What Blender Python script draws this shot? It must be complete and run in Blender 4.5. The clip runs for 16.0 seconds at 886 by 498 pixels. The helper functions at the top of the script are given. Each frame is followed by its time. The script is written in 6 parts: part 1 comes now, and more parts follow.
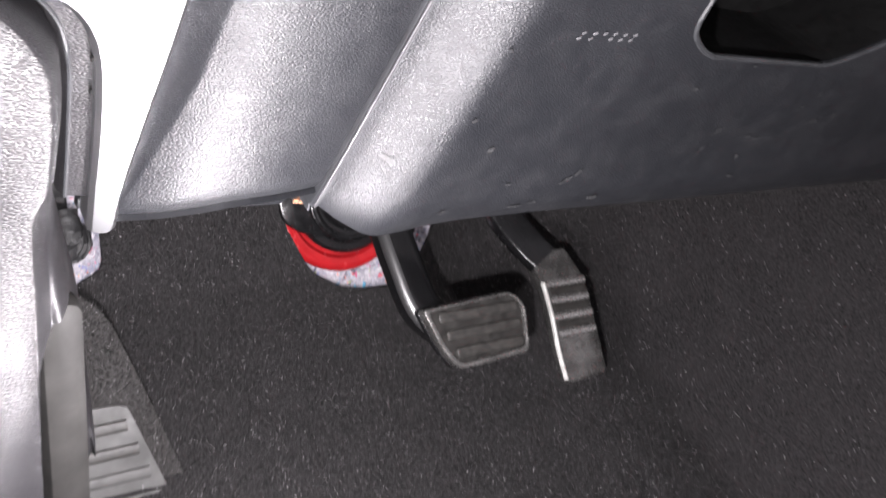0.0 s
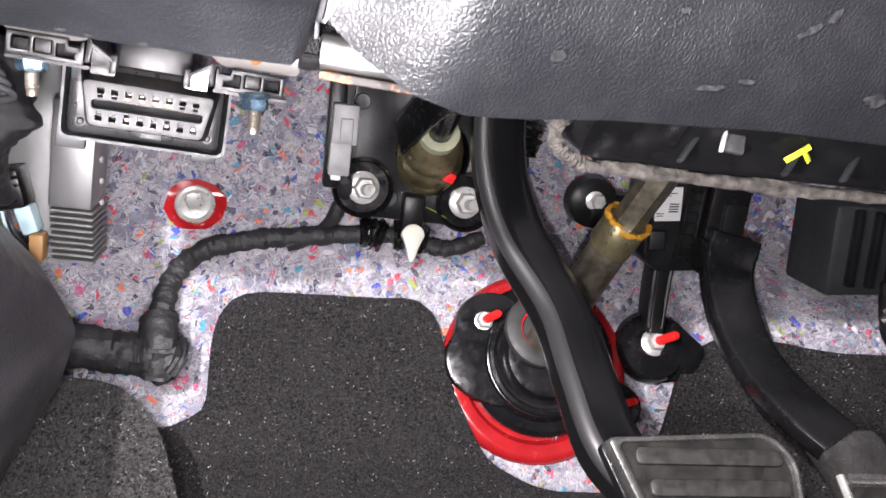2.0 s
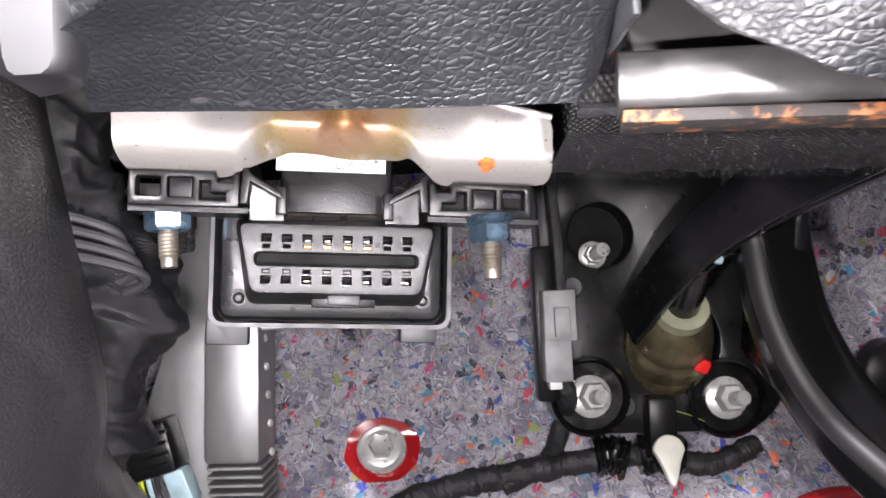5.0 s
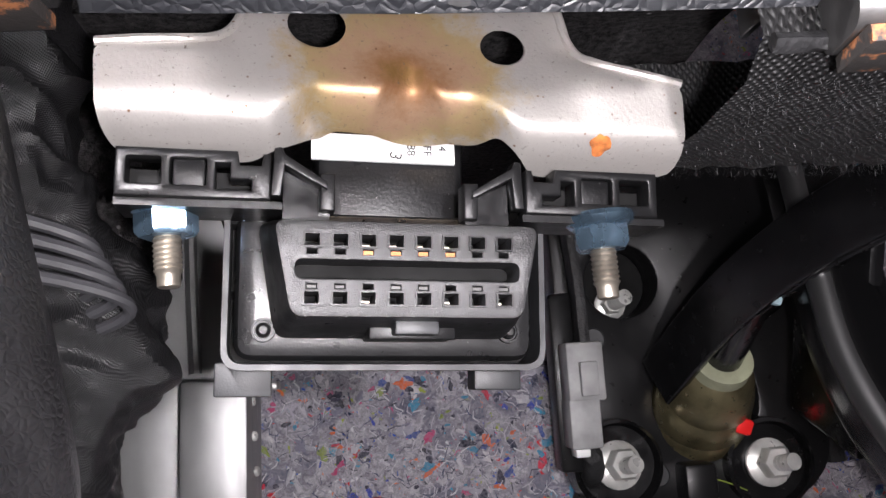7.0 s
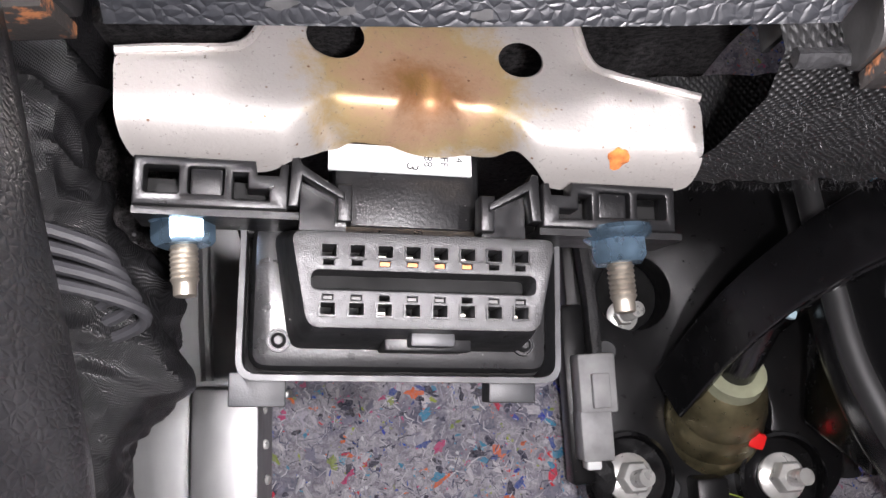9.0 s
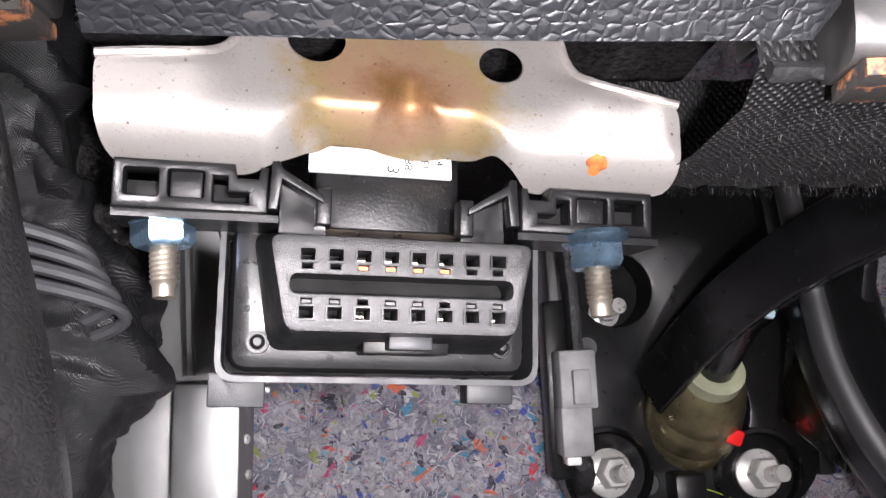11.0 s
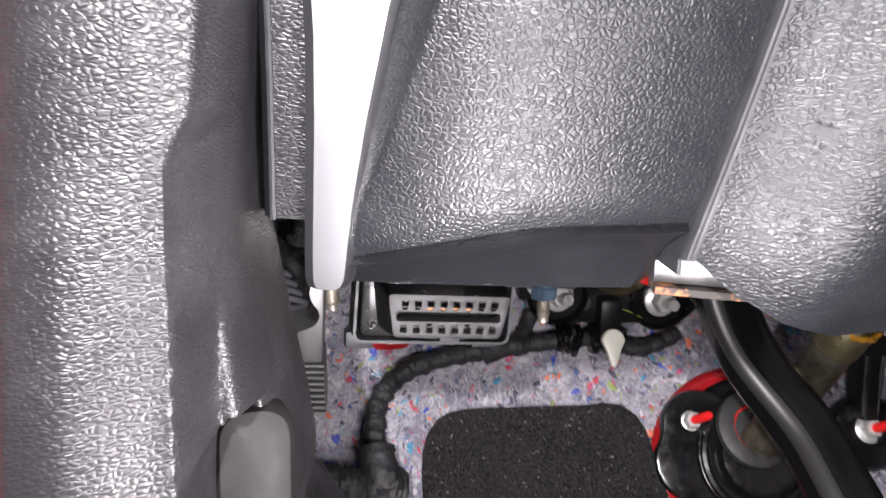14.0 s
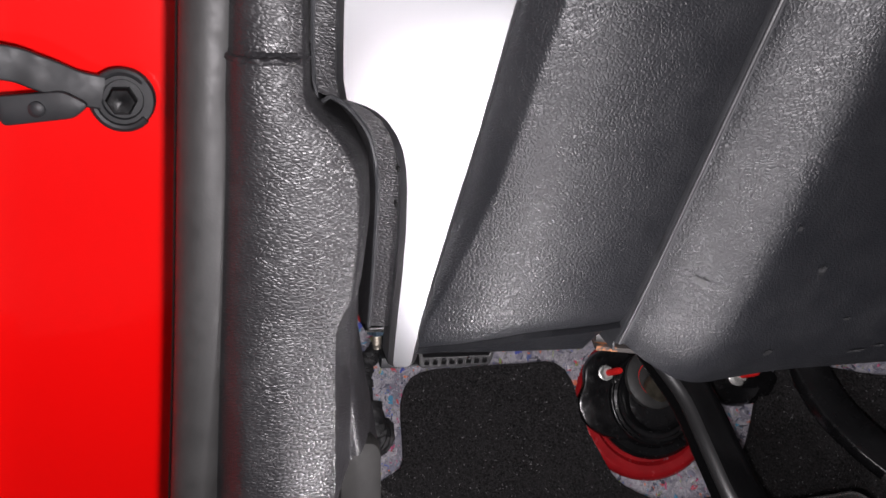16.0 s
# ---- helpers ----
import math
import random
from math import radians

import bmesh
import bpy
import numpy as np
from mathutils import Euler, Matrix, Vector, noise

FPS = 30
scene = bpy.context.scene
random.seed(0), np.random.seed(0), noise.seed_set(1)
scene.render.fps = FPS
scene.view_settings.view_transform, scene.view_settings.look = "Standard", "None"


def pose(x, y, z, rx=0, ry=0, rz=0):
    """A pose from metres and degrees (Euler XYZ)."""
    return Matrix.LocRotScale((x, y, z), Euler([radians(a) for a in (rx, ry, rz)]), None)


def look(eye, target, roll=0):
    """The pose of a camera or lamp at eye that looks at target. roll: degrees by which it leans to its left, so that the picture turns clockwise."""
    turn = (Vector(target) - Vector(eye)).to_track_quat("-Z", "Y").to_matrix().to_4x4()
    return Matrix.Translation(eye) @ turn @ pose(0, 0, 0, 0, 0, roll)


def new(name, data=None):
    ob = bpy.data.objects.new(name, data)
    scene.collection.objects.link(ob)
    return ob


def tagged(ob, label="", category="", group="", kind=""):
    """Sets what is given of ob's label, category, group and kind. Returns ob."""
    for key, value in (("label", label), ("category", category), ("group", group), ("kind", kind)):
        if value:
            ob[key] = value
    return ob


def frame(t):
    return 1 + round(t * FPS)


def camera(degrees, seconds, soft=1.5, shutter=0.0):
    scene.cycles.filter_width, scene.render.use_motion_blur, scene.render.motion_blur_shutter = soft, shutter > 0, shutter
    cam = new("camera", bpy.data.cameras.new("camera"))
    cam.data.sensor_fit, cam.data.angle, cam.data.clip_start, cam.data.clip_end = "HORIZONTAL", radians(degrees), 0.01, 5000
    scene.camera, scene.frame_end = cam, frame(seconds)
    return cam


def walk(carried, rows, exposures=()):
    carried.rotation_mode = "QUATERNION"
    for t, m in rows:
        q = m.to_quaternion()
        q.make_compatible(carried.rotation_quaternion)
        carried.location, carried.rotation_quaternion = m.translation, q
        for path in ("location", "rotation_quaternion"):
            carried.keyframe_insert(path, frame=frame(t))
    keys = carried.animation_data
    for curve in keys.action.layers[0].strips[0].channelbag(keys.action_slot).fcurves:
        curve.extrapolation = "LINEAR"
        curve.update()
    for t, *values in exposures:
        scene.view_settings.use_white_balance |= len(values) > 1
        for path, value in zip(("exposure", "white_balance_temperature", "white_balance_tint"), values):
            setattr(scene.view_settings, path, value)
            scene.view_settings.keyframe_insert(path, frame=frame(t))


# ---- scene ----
cam = camera(53.8, 16.0, shutter=0.5)
PATH = [
    (0, (-0.0955, -0.3735, 0.5915), (0.891, 0.953, -0.533), 16.2),
    (0.5, (-0.0568, -0.3575, 0.5222), (0.871, 1.176, -0.364), 14.4),
    (1, (0.0056, -0.3315, 0.4392), (0.625, 1.434, -0.267), 10.3),
    (1.5, (0.0355, -0.2976, 0.3908), (0.481, 1.574, -0.153), 7.39),
    (2, (0.0495, -0.3092, 0.3657), (0.404, 1.604, -0.1), 6.96),
    (2.5, (0.0461, -0.3097, 0.35), (0.375, 1.611, -0.102), 6.56),
    (3, (0.0464, -0.3025, 0.3419), (0.312, 1.637, -0.067), 2.95),
    (3.5, (0.0647, -0.2876, 0.3367), (0.281, 1.686, 0.09), 1.93),
    (4, (0.0541, -0.2533, 0.3188), (0.224, 1.739, 0.295), -1.83),
    (4.5, (0.0365, -0.2195, 0.3221), (0.044, 1.78, 0.38), -2.7),
    (7, (-0.0061, -0.1367, 0.3146), (0.165, 1.841, 0.583), -3.97),
    (7.5, (-0.0054, -0.1371, 0.3157), (0.122, 1.843, 0.588), -4.05),
    (8, (-0.0055, -0.1371, 0.3167), (0.133, 1.844, 0.575), -3.86),
    (8.5, (-0.0068, -0.1376, 0.3165), (0.146, 1.841, 0.583), -3.96),
    (9, (-0.0071, -0.1363, 0.3154), (0.142, 1.840, 0.603), -3.25),
    (11.5, (-0.0057, -0.1394, 0.3177), (0.175, 1.841, 0.559), -2.78),
    (12, (-0.0091, -0.1515, 0.3169), (0.127, 1.838, 0.468), -2.2),
    (12.5, (-0.0141, -0.1708, 0.3242), (0.145, 1.82, 0.421), -0.72),
    (13, (-0.0094, -0.2033, 0.3564), (0.146, 1.789, 0.271), 0.09),
    (13.5, (-0.0238, -0.2445, 0.3952), (0.130, 1.727, 0.094), 1.2),
    (14, (-0.0308, -0.2775, 0.4183), (0.168, 1.661, -0.034), 1.4),
    (14.5, (-0.0452, -0.3035, 0.4413), (0.223, 1.592, -0.138), 2.1),
    (15, (-0.0553, -0.3255, 0.4872), (0.281, 1.539, -0.152), 2.8),
    (15.5, (-0.0750, -0.3495, 0.5092), (0.302, 1.502, -0.147), 2.9),
    (16, (-0.0922, -0.3768, 0.5283), (0.309, 1.455, -0.166), 3.1),
]
EXPOSURES = [(0, 1.08), (0.5, 0.95), (1, 1.1), (1.5, 1.15), (2, 1.40), (3.5, 1.40), (4.5, 1.12), (7, 0.65), (8, 0.80), (9, 1.0), (12, 1.12), (12.5, 1.24), (13, 0.98), (13.5, 0.24), (14, 0.42), (14.5, 0.46), (15, 0.18), (15.5, -0.5), (16, -0.85)]
walk(cam, [(t, look(eye, target, roll)) for t, eye, target, roll in PATH], EXPOSURES)

# world and torch light
world = bpy.data.worlds.new("world")
scene.world = world
world.use_nodes = True
world.node_tree.nodes["Background"].inputs["Color"].default_value = (0.8, 0.88, 1.0, 1)
world.node_tree.nodes["Background"].inputs["Strength"].default_value = 0.03


def torch_stand_in(place, watts, radius):
    data = bpy.data.lights.new("torch_stand_in", "POINT")
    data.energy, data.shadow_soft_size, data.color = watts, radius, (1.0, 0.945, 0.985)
    ob = new("torch_stand_in", data)
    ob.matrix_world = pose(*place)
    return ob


# four fixed lamps, all lit at once, stand in for the one torch carried along: by the door, before the pedals, under the
# panel, at the socket
torch_stand_in((-0.080, -0.355, 0.500), 11.5, 0.006)
torch_stand_in((0.066, -0.282, 0.322), 2.5, 0.006)
torch_stand_in((-0.014, -0.225, 0.372), 0.5, 0.006)
torch_stand_in((0.008, -0.153, 0.306), 1.45, 0.005)

# ---- materials ----


def nodes_of(name):
    m = bpy.data.materials.new(name)
    m.use_nodes = True
    t = m.node_tree
    return m, t, t.nodes["Principled BSDF"]


def add(t, kind, **values):
    n = t.nodes.new(kind)
    for k, v in values.items():
        n.inputs[k.replace("_", " ")].default_value = v
    return n


def ramp(t, fac, stops, ease="LINEAR"):
    r = t.nodes.new("ShaderNodeValToRGB")
    r.color_ramp.interpolation = ease
    while len(r.color_ramp.elements) < len(stops):
        r.color_ramp.elements.new(0.5)
    for e, (p, c) in zip(r.color_ramp.elements, stops):
        e.position, e.color = p, (c, c, c, 1) if isinstance(c, (int, float)) else (*c, 1)
    t.links.new(fac, r.inputs[0])
    return r.outputs[0]


def coords(t, stretch=(1, 1, 1)):
    c = t.nodes.new("ShaderNodeTexCoord")
    m = t.nodes.new("ShaderNodeMapping")
    m.inputs["Scale"].default_value = stretch
    t.links.new(c.outputs["Object"], m.inputs["Vector"])
    return m.outputs["Vector"]


def mix(t, fac, a, b):
    m = t.nodes.new("ShaderNodeMix")
    m.data_type = "RGBA"
    for sock, v in ((m.inputs[0], fac), (m.inputs[6], a), (m.inputs[7], b)):
        if isinstance(v, (int, float)):
            sock.default_value = v
        elif isinstance(v, tuple):
            sock.default_value = (*v, 1)
        else:
            t.links.new(v, sock)
    return m.outputs[2]


def bump(t, b, height, strength, distance, under=None):
    n = t.nodes.new("ShaderNodeBump")
    n.inputs["Strength"].default_value, n.inputs["Distance"].default_value = strength, distance
    t.links.new(height, n.inputs["Height"])
    if under:
        t.links.new(under.outputs[0], n.inputs["Normal"])
    t.links.new(n.outputs[0], b.inputs["Normal"])
    return n


def noise_tex(t, vec, scale, detail=3.0, rough=0.55):
    n = add(t, "ShaderNodeTexNoise", Scale=scale, Detail=detail, Roughness=rough)
    t.links.new(vec, n.inputs["Vector"])
    return n.outputs["Fac"]


def voronoi(t, vec, scale, feature="F1"):
    n = add(t, "ShaderNodeTexVoronoi", Scale=scale)
    n.feature = feature
    t.links.new(vec, n.inputs["Vector"])
    return n


def plain(name, colour, rough, metal=0.0, vary=0.25, scale=60, fine=900, relief=0.15, depth=0.0003):
    """A surface with stains at one scale and fine relief at another."""
    m, t, b = nodes_of(name)
    v = coords(t)
    big = noise_tex(t, v, scale, 4)
    dark = tuple(c * (1 - vary) for c in colour)
    light = tuple(min(1, c * (1 + vary)) for c in colour)
    t.links.new(mix(t, ramp(t, big, [(0.35, 0.0), (0.65, 1.0)]), dark, light), b.inputs["Base Color"])
    rr = ramp(t, noise_tex(t, v, scale * 3, 3), [(0.3, max(0.03, rough - 0.08)), (0.7, min(1, rough + 0.1))])
    t.links.new(rr, b.inputs["Roughness"])
    b.inputs["Metallic"].default_value = metal
    bump(t, b, noise_tex(t, v, fine, 2), relief, depth)
    return m


def leather(name, colour, rough, scale, depth, stretch=(1, 1, 1), dust=0.06):
    """Moulded plastic with a fine wrinkled leather grain, dust and scuffs."""
    m, t, b = nodes_of(name)
    v = coords(t)
    s = coords(t, stretch)
    wob = add(t, "ShaderNodeTexNoise", Scale=scale * 0.45, Detail=2.0)
    t.links.new(s, wob.inputs["Vector"])
    warp = t.nodes.new("ShaderNodeVectorMath")
    warp.operation = "MULTIPLY_ADD"
    warp.inputs[1].default_value = (1.3 / scale,) * 3
    t.links.new(wob.outputs["Color"], warp.inputs[0])
    t.links.new(s, warp.inputs[2])
    cell = voronoi(t, warp.outputs[0], scale, "DISTANCE_TO_EDGE")
    h = ramp(t, cell.outputs["Distance"], [(0.0, 0.0), (0.10, 0.35), (0.24, 0.80), (0.45, 1.0)], "B_SPLINE")
    patch = noise_tex(t, v, 45, 5, 0.65)
    lift = tuple(c + dust * 0.25 for c in colour)
    t.links.new(mix(t, ramp(t, patch, [(0.5, 0.0), (0.8, 1.0)]), colour, lift), b.inputs["Base Color"])
    t.links.new(ramp(t, noise_tex(t, v, 70, 4), [(0.3, rough - 0.05), (0.7, rough + 0.07)]), b.inputs["Roughness"])
    first = bump(t, b, noise_tex(t, s, scale * 2.2, 2, 0.5), 0.15, depth * 0.4)
    bump(t, b, h, 0.6, depth, first)
    return m


def felt_material():
    m, t, b = nodes_of("felt")
    v = coords(t)
    wob = add(t, "ShaderNodeTexNoise", Scale=170.0, Detail=3.0)
    t.links.new(v, wob.inputs["Vector"])
    warp = t.nodes.new("ShaderNodeVectorMath")
    warp.operation = "MULTIPLY_ADD"
    warp.inputs[1].default_value = (0.022,) * 3
    t.links.new(wob.outputs["Color"], warp.inputs[0])
    t.links.new(v, warp.inputs[2])
    v2 = warp.outputs[0]
    base = mix(t, ramp(t, noise_tex(t, v2, 260, 5, 0.7), [(0.3, 0.0), (0.7, 1.0)]), (0.13, 0.124, 0.145), (0.54, 0.52, 0.56))
    base = mix(t, ramp(t, noise_tex(t, v2, 60, 3), [(0.48, 0.0), (0.64, 0.8)]), base, (0.13, 0.13, 0.175))
    # shreds of coloured cloth in three sizes
    for scale, share, seed in ((210, 0.86, 0.0), (420, 0.84, 3.1)):
        shift = t.nodes.new("ShaderNodeVectorMath")
        shift.operation = "ADD"
        shift.inputs[1].default_value = (seed, seed * 0.7, seed * 1.3)
        t.links.new(v2, shift.inputs[0])
        cell = voronoi(t, shift.outputs[0], scale)
        sep = t.nodes.new("ShaderNodeSeparateColor")
        t.links.new(cell.outputs["Color"], sep.inputs[0])
        pick = ramp(t, sep.outputs[0], [(share, 0.0), (share + 0.01, 1.0)])
        near = ramp(t, cell.outputs["Distance"], [(0.25, 1.0), (0.5, 0.0)])
        both = t.nodes.new("ShaderNodeMath")
        both.operation = "MULTIPLY"
        t.links.new(pick, both.inputs[0])
        t.links.new(near, both.inputs[1])
        hue = t.nodes.new("ShaderNodeValToRGB")
        hue.color_ramp.interpolation = "CONSTANT"
        shades = [(0.02, 0.03, 0.07), (0.55, 0.03, 0.04), (0.60, 0.60, 0.62), (0.03, 0.09, 0.42), (0.04, 0.04, 0.05),
                  (0.75, 0.17, 0.04), (0.06, 0.30, 0.45), (0.06, 0.06, 0.09), (0.45, 0.42, 0.50), (0.30, 0.36, 0.06), (0.5, 0.08, 0.2)]
        while len(hue.color_ramp.elements) < len(shades):
            hue.color_ramp.elements.new(0.5)
        for i, (e, c) in enumerate(zip(hue.color_ramp.elements, shades)):
            e.position, e.color = i / len(shades), (*c, 1)
        t.links.new(sep.outputs[1], hue.inputs[0])
        base = mix(t, both.outputs[0], base, hue.outputs[0])
    t.links.new(base, b.inputs["Base Color"])
    b.inputs["Roughness"].default_value = 0.95
    first = bump(t, b, noise_tex(t, v2, 900, 4, 0.7), 0.5, 0.001)
    bump(t, b, noise_tex(t, v, 150, 4, 0.6), 0.6, 0.003, first)
    return m


def carpet_material(name, colour):
    m, t, b = nodes_of(name)
    v = coords(t)
    tuft = noise_tex(t, v, 620, 4, 0.75)
    soft = noise_tex(t, v, 28, 4, 0.6)
    base = mix(t, ramp(t, tuft, [(0.38, 0.0), (0.66, 1.0)]), tuple(c * 0.12 for c in colour), tuple(c * 2.3 for c in colour))
    base = mix(t, ramp(t, soft, [(0.4, 0.0), (0.7, 0.35)]), base, tuple(c * 1.5 for c in colour))
    lint = voronoi(t, v, 330)
    sep = t.nodes.new("ShaderNodeSeparateColor")
    t.links.new(lint.outputs["Color"], sep.inputs[0])
    pick = ramp(t, sep.outputs[0], [(0.90, 0.0), (0.91, 1.0)])
    near = ramp(t, lint.outputs["Distance"], [(0.14, 1.0), (0.22, 0.0)])
    both = t.nodes.new("ShaderNodeMath")
    both.operation = "MULTIPLY"
    t.links.new(pick, both.inputs[0])
    t.links.new(near, both.inputs[1])
    base = mix(t, both.outputs[0], base, (0.22, 0.21, 0.22))
    t.links.new(base, b.inputs["Base Color"])
    b.inputs["Roughness"].default_value = 0.9
    b.inputs["Specular IOR Level"].default_value = 0.15
    bump(t, b, tuft, 1.0, 0.002)
    return m


def brushed(name, colour, rough, stretch, metal=1.0):
    m, t, b = nodes_of(name)
    v = coords(t, stretch)
    lines = noise_tex(t, v, 300, 3)
    t.links.new(mix(t, ramp(t, noise_tex(t, coords(t), 50, 4), [(0.35, 0.0), (0.7, 1.0)]), tuple(c * 0.85 for c in colour), colour), b.inputs["Base Color"])
    t.links.new(ramp(t, lines, [(0.3, rough - 0.06), (0.7, rough + 0.1)]), b.inputs["Roughness"])
    b.inputs["Metallic"].default_value = metal
    bump(t, b, lines, 0.12, 0.0002)
    return m


def specked(name, colour, rough):
    """Moulded plastic sprinkled with tiny pale dust specks."""
    m, t, b = nodes_of(name)
    v = coords(t)
    spots = voronoi(t, v, 750)
    sep = t.nodes.new("ShaderNodeSeparateColor")
    t.links.new(spots.outputs["Color"], sep.inputs[0])
    both = t.nodes.new("ShaderNodeMath")
    both.operation = "MULTIPLY"
    t.links.new(ramp(t, sep.outputs[0], [(0.95, 0.0), (0.96, 1.0)]), both.inputs[0])
    t.links.new(ramp(t, spots.outputs["Distance"], [(0.05, 1.0), (0.12, 0.0)]), both.inputs[1])
    soft = mix(t, ramp(t, noise_tex(t, v, 80, 4), [(0.35, 0.0), (0.7, 1.0)]), colour, tuple(c * 1.6 for c in colour))
    t.links.new(mix(t, both.outputs[0], soft, (0.22, 0.21, 0.21)), b.inputs["Base Color"])
    t.links.new(ramp(t, noise_tex(t, v, 240, 3), [(0.3, rough - 0.05), (0.7, rough + 0.07)]), b.inputs["Roughness"])
    b.inputs["Specular IOR Level"].default_value = 0.26
    bump(t, b, noise_tex(t, v, 1800, 2), 0.2, 0.0003)
    return m


def knit_material(name="knit", scale=300.0, dark=(0.006, 0.006, 0.0065), light=(0.055, 0.055, 0.056), rough=0.6, depth=0.0008):
    """Dark woven or knitted cloth: crossed ribs, about a millimetre apart at scale 300."""
    m, t, b = nodes_of(name)
    v = coords(t)
    wob = add(t, "ShaderNodeTexNoise", Scale=120.0, Detail=2.0)
    t.links.new(v, wob.inputs["Vector"])
    warp = t.nodes.new("ShaderNodeVectorMath")
    warp.operation = "MULTIPLY_ADD"
    warp.inputs[1].default_value = (0.0022,) * 3
    t.links.new(wob.outputs["Color"], warp.inputs[0])
    t.links.new(v, warp.inputs[2])
    waves = []
    for turn in (0.6, -0.5):
        r = t.nodes.new("ShaderNodeMapping")
        r.inputs["Rotation"].default_value = (0, 1.1 * turn, turn)
        t.links.new(warp.outputs[0], r.inputs["Vector"])
        w = add(t, "ShaderNodeTexWave", Scale=scale, Distortion=0.6, Detail=1.0)
        t.links.new(r.outputs["Vector"], w.inputs["Vector"])
        waves.append(w.outputs["Fac"])
    both = t.nodes.new("ShaderNodeMath")
    both.operation = "MULTIPLY"
    for i, w in enumerate(waves):
        t.links.new(w, both.inputs[i])
    worn = ramp(t, noise_tex(t, v, 45, 4), [(0.35, 0.35), (0.7, 1.0)])
    t.links.new(mix(t, both.outputs[0], dark, mix(t, worn, dark, light)), b.inputs["Base Color"])
    b.inputs["Roughness"].default_value = rough
    bump(t, b, both.outputs[0], 0.8, depth)
    return m


def satin(name, colour, rough, metal, stretch, relief=0.06, coat=0.0):
    """An even sprayed finish with the finest of texture lines and faint dust."""
    m, t, b = nodes_of(name)
    dust = ramp(t, noise_tex(t, coords(t), 900, 3, 0.7), [(0.62, 0.0), (0.85, 0.25)])
    t.links.new(mix(t, dust, colour, tuple(c * 0.85 + 0.01 for c in colour)), b.inputs["Base Color"])
    b.inputs["Roughness"].default_value, b.inputs["Metallic"].default_value = rough, metal
    b.inputs["Coat Weight"].default_value, b.inputs["Coat Roughness"].default_value = coat, 0.05
    bump(t, b, noise_tex(t, coords(t, stretch), 500, 3), relief, 0.0002)
    return m


def stamped_steel(name, centre, tint=1.0):
    """Bare welded steel: bright, with a heat tint in straw, brown and blue round the weld, and rust specks."""
    m, t, b = nodes_of(name)
    v = coords(t)
    c = t.nodes.new("ShaderNodeTexCoord")
    d = t.nodes.new("ShaderNodeVectorMath")
    d.operation = "DISTANCE"
    d.inputs[1].default_value = centre
    t.links.new(c.outputs["Object"], d.inputs[0])
    wob = t.nodes.new("ShaderNodeMath")
    wob.operation = "MULTIPLY_ADD"
    wob.inputs[1].default_value = 0.016
    t.links.new(noise_tex(t, v, 120, 4), wob.inputs[0])
    t.links.new(d.outputs["Value"], wob.inputs[2])
    k = t.nodes.new("ShaderNodeMath")
    k.operation = "MULTIPLY"
    k.inputs[1].default_value = 27.0
    t.links.new(wob.outputs[0], k.inputs[0])
    mottle = t.nodes.new("ShaderNodeMath")
    mottle.operation = "MULTIPLY_ADD"
    mottle.inputs[1].default_value = 0.30
    t.links.new(noise_tex(t, v, 520, 5, 0.75), mottle.inputs[0])
    t.links.new(k.outputs[0], mottle.inputs[2])
    k = t.nodes.new("ShaderNodeMath")
    k.operation = "SUBTRACT"
    k.inputs[1].default_value = 0.15
    t.links.new(mottle.outputs[0], k.inputs[0])
    # browns are heat tint, darkened as well for the shade under the pressed cone
    steel, straw, brown, peach = (0.50, 0.475, 0.45), (0.47, 0.35, 0.18), (0.36, 0.185, 0.09), (0.48, 0.31, 0.20)
    heat = ramp(t, k.outputs[0], [(0.20, (0.27, 0.15, 0.05)), (0.30, brown), (0.46, peach), (0.62, straw), (0.80, steel)])
    base = mix(t, tint, steel, heat)
    spots = voronoi(t, v, 190)
    sep = t.nodes.new("ShaderNodeSeparateColor")
    t.links.new(spots.outputs["Color"], sep.inputs[0])
    rust = t.nodes.new("ShaderNodeMath")
    rust.operation = "MULTIPLY"
    t.links.new(ramp(t, sep.outputs[0], [(0.94, 0.0), (0.95, 1.0)]), rust.inputs[0])
    t.links.new(ramp(t, spots.outputs["Distance"], [(0.06, 1.0), (0.14, 0.0)]), rust.inputs[1])
    base = mix(t, rust.outputs[0], base, (0.42, 0.14, 0.03))
    freckle = voronoi(t, v, 620)
    few = t.nodes.new("ShaderNodeSeparateColor")
    t.links.new(freckle.outputs["Color"], few.inputs[0])
    dots = t.nodes.new("ShaderNodeMath")
    dots.operation = "MULTIPLY"
    t.links.new(ramp(t, few.outputs[1], [(0.90, 0.0), (0.92, 0.9)]), dots.inputs[0])
    t.links.new(ramp(t, freckle.outputs["Distance"], [(0.10, 1.0), (0.20, 0.0)]), dots.inputs[1])
    base = mix(t, dots.outputs[0], base, (0.17, 0.075, 0.03))
    pits = ramp(t, noise_tex(t, v, 1300, 3, 0.7), [(0.27, 0.8), (0.38, 0.0)])
    base = mix(t, pits, base, (0.16, 0.13, 0.11))
    t.links.new(base, b.inputs["Base Color"])
    b.inputs["Metallic"].default_value = 0.6
    t.links.new(ramp(t, noise_tex(t, v, 400, 4, 0.7), [(0.3, 0.36), (0.7, 0.56)]), b.inputs["Roughness"])
    first = bump(t, b, noise_tex(t, v, 160, 3), 0.25, 0.0006)
    bump(t, b, noise_tex(t, v, 1500, 3), 0.4, 0.0002, first)
    return m


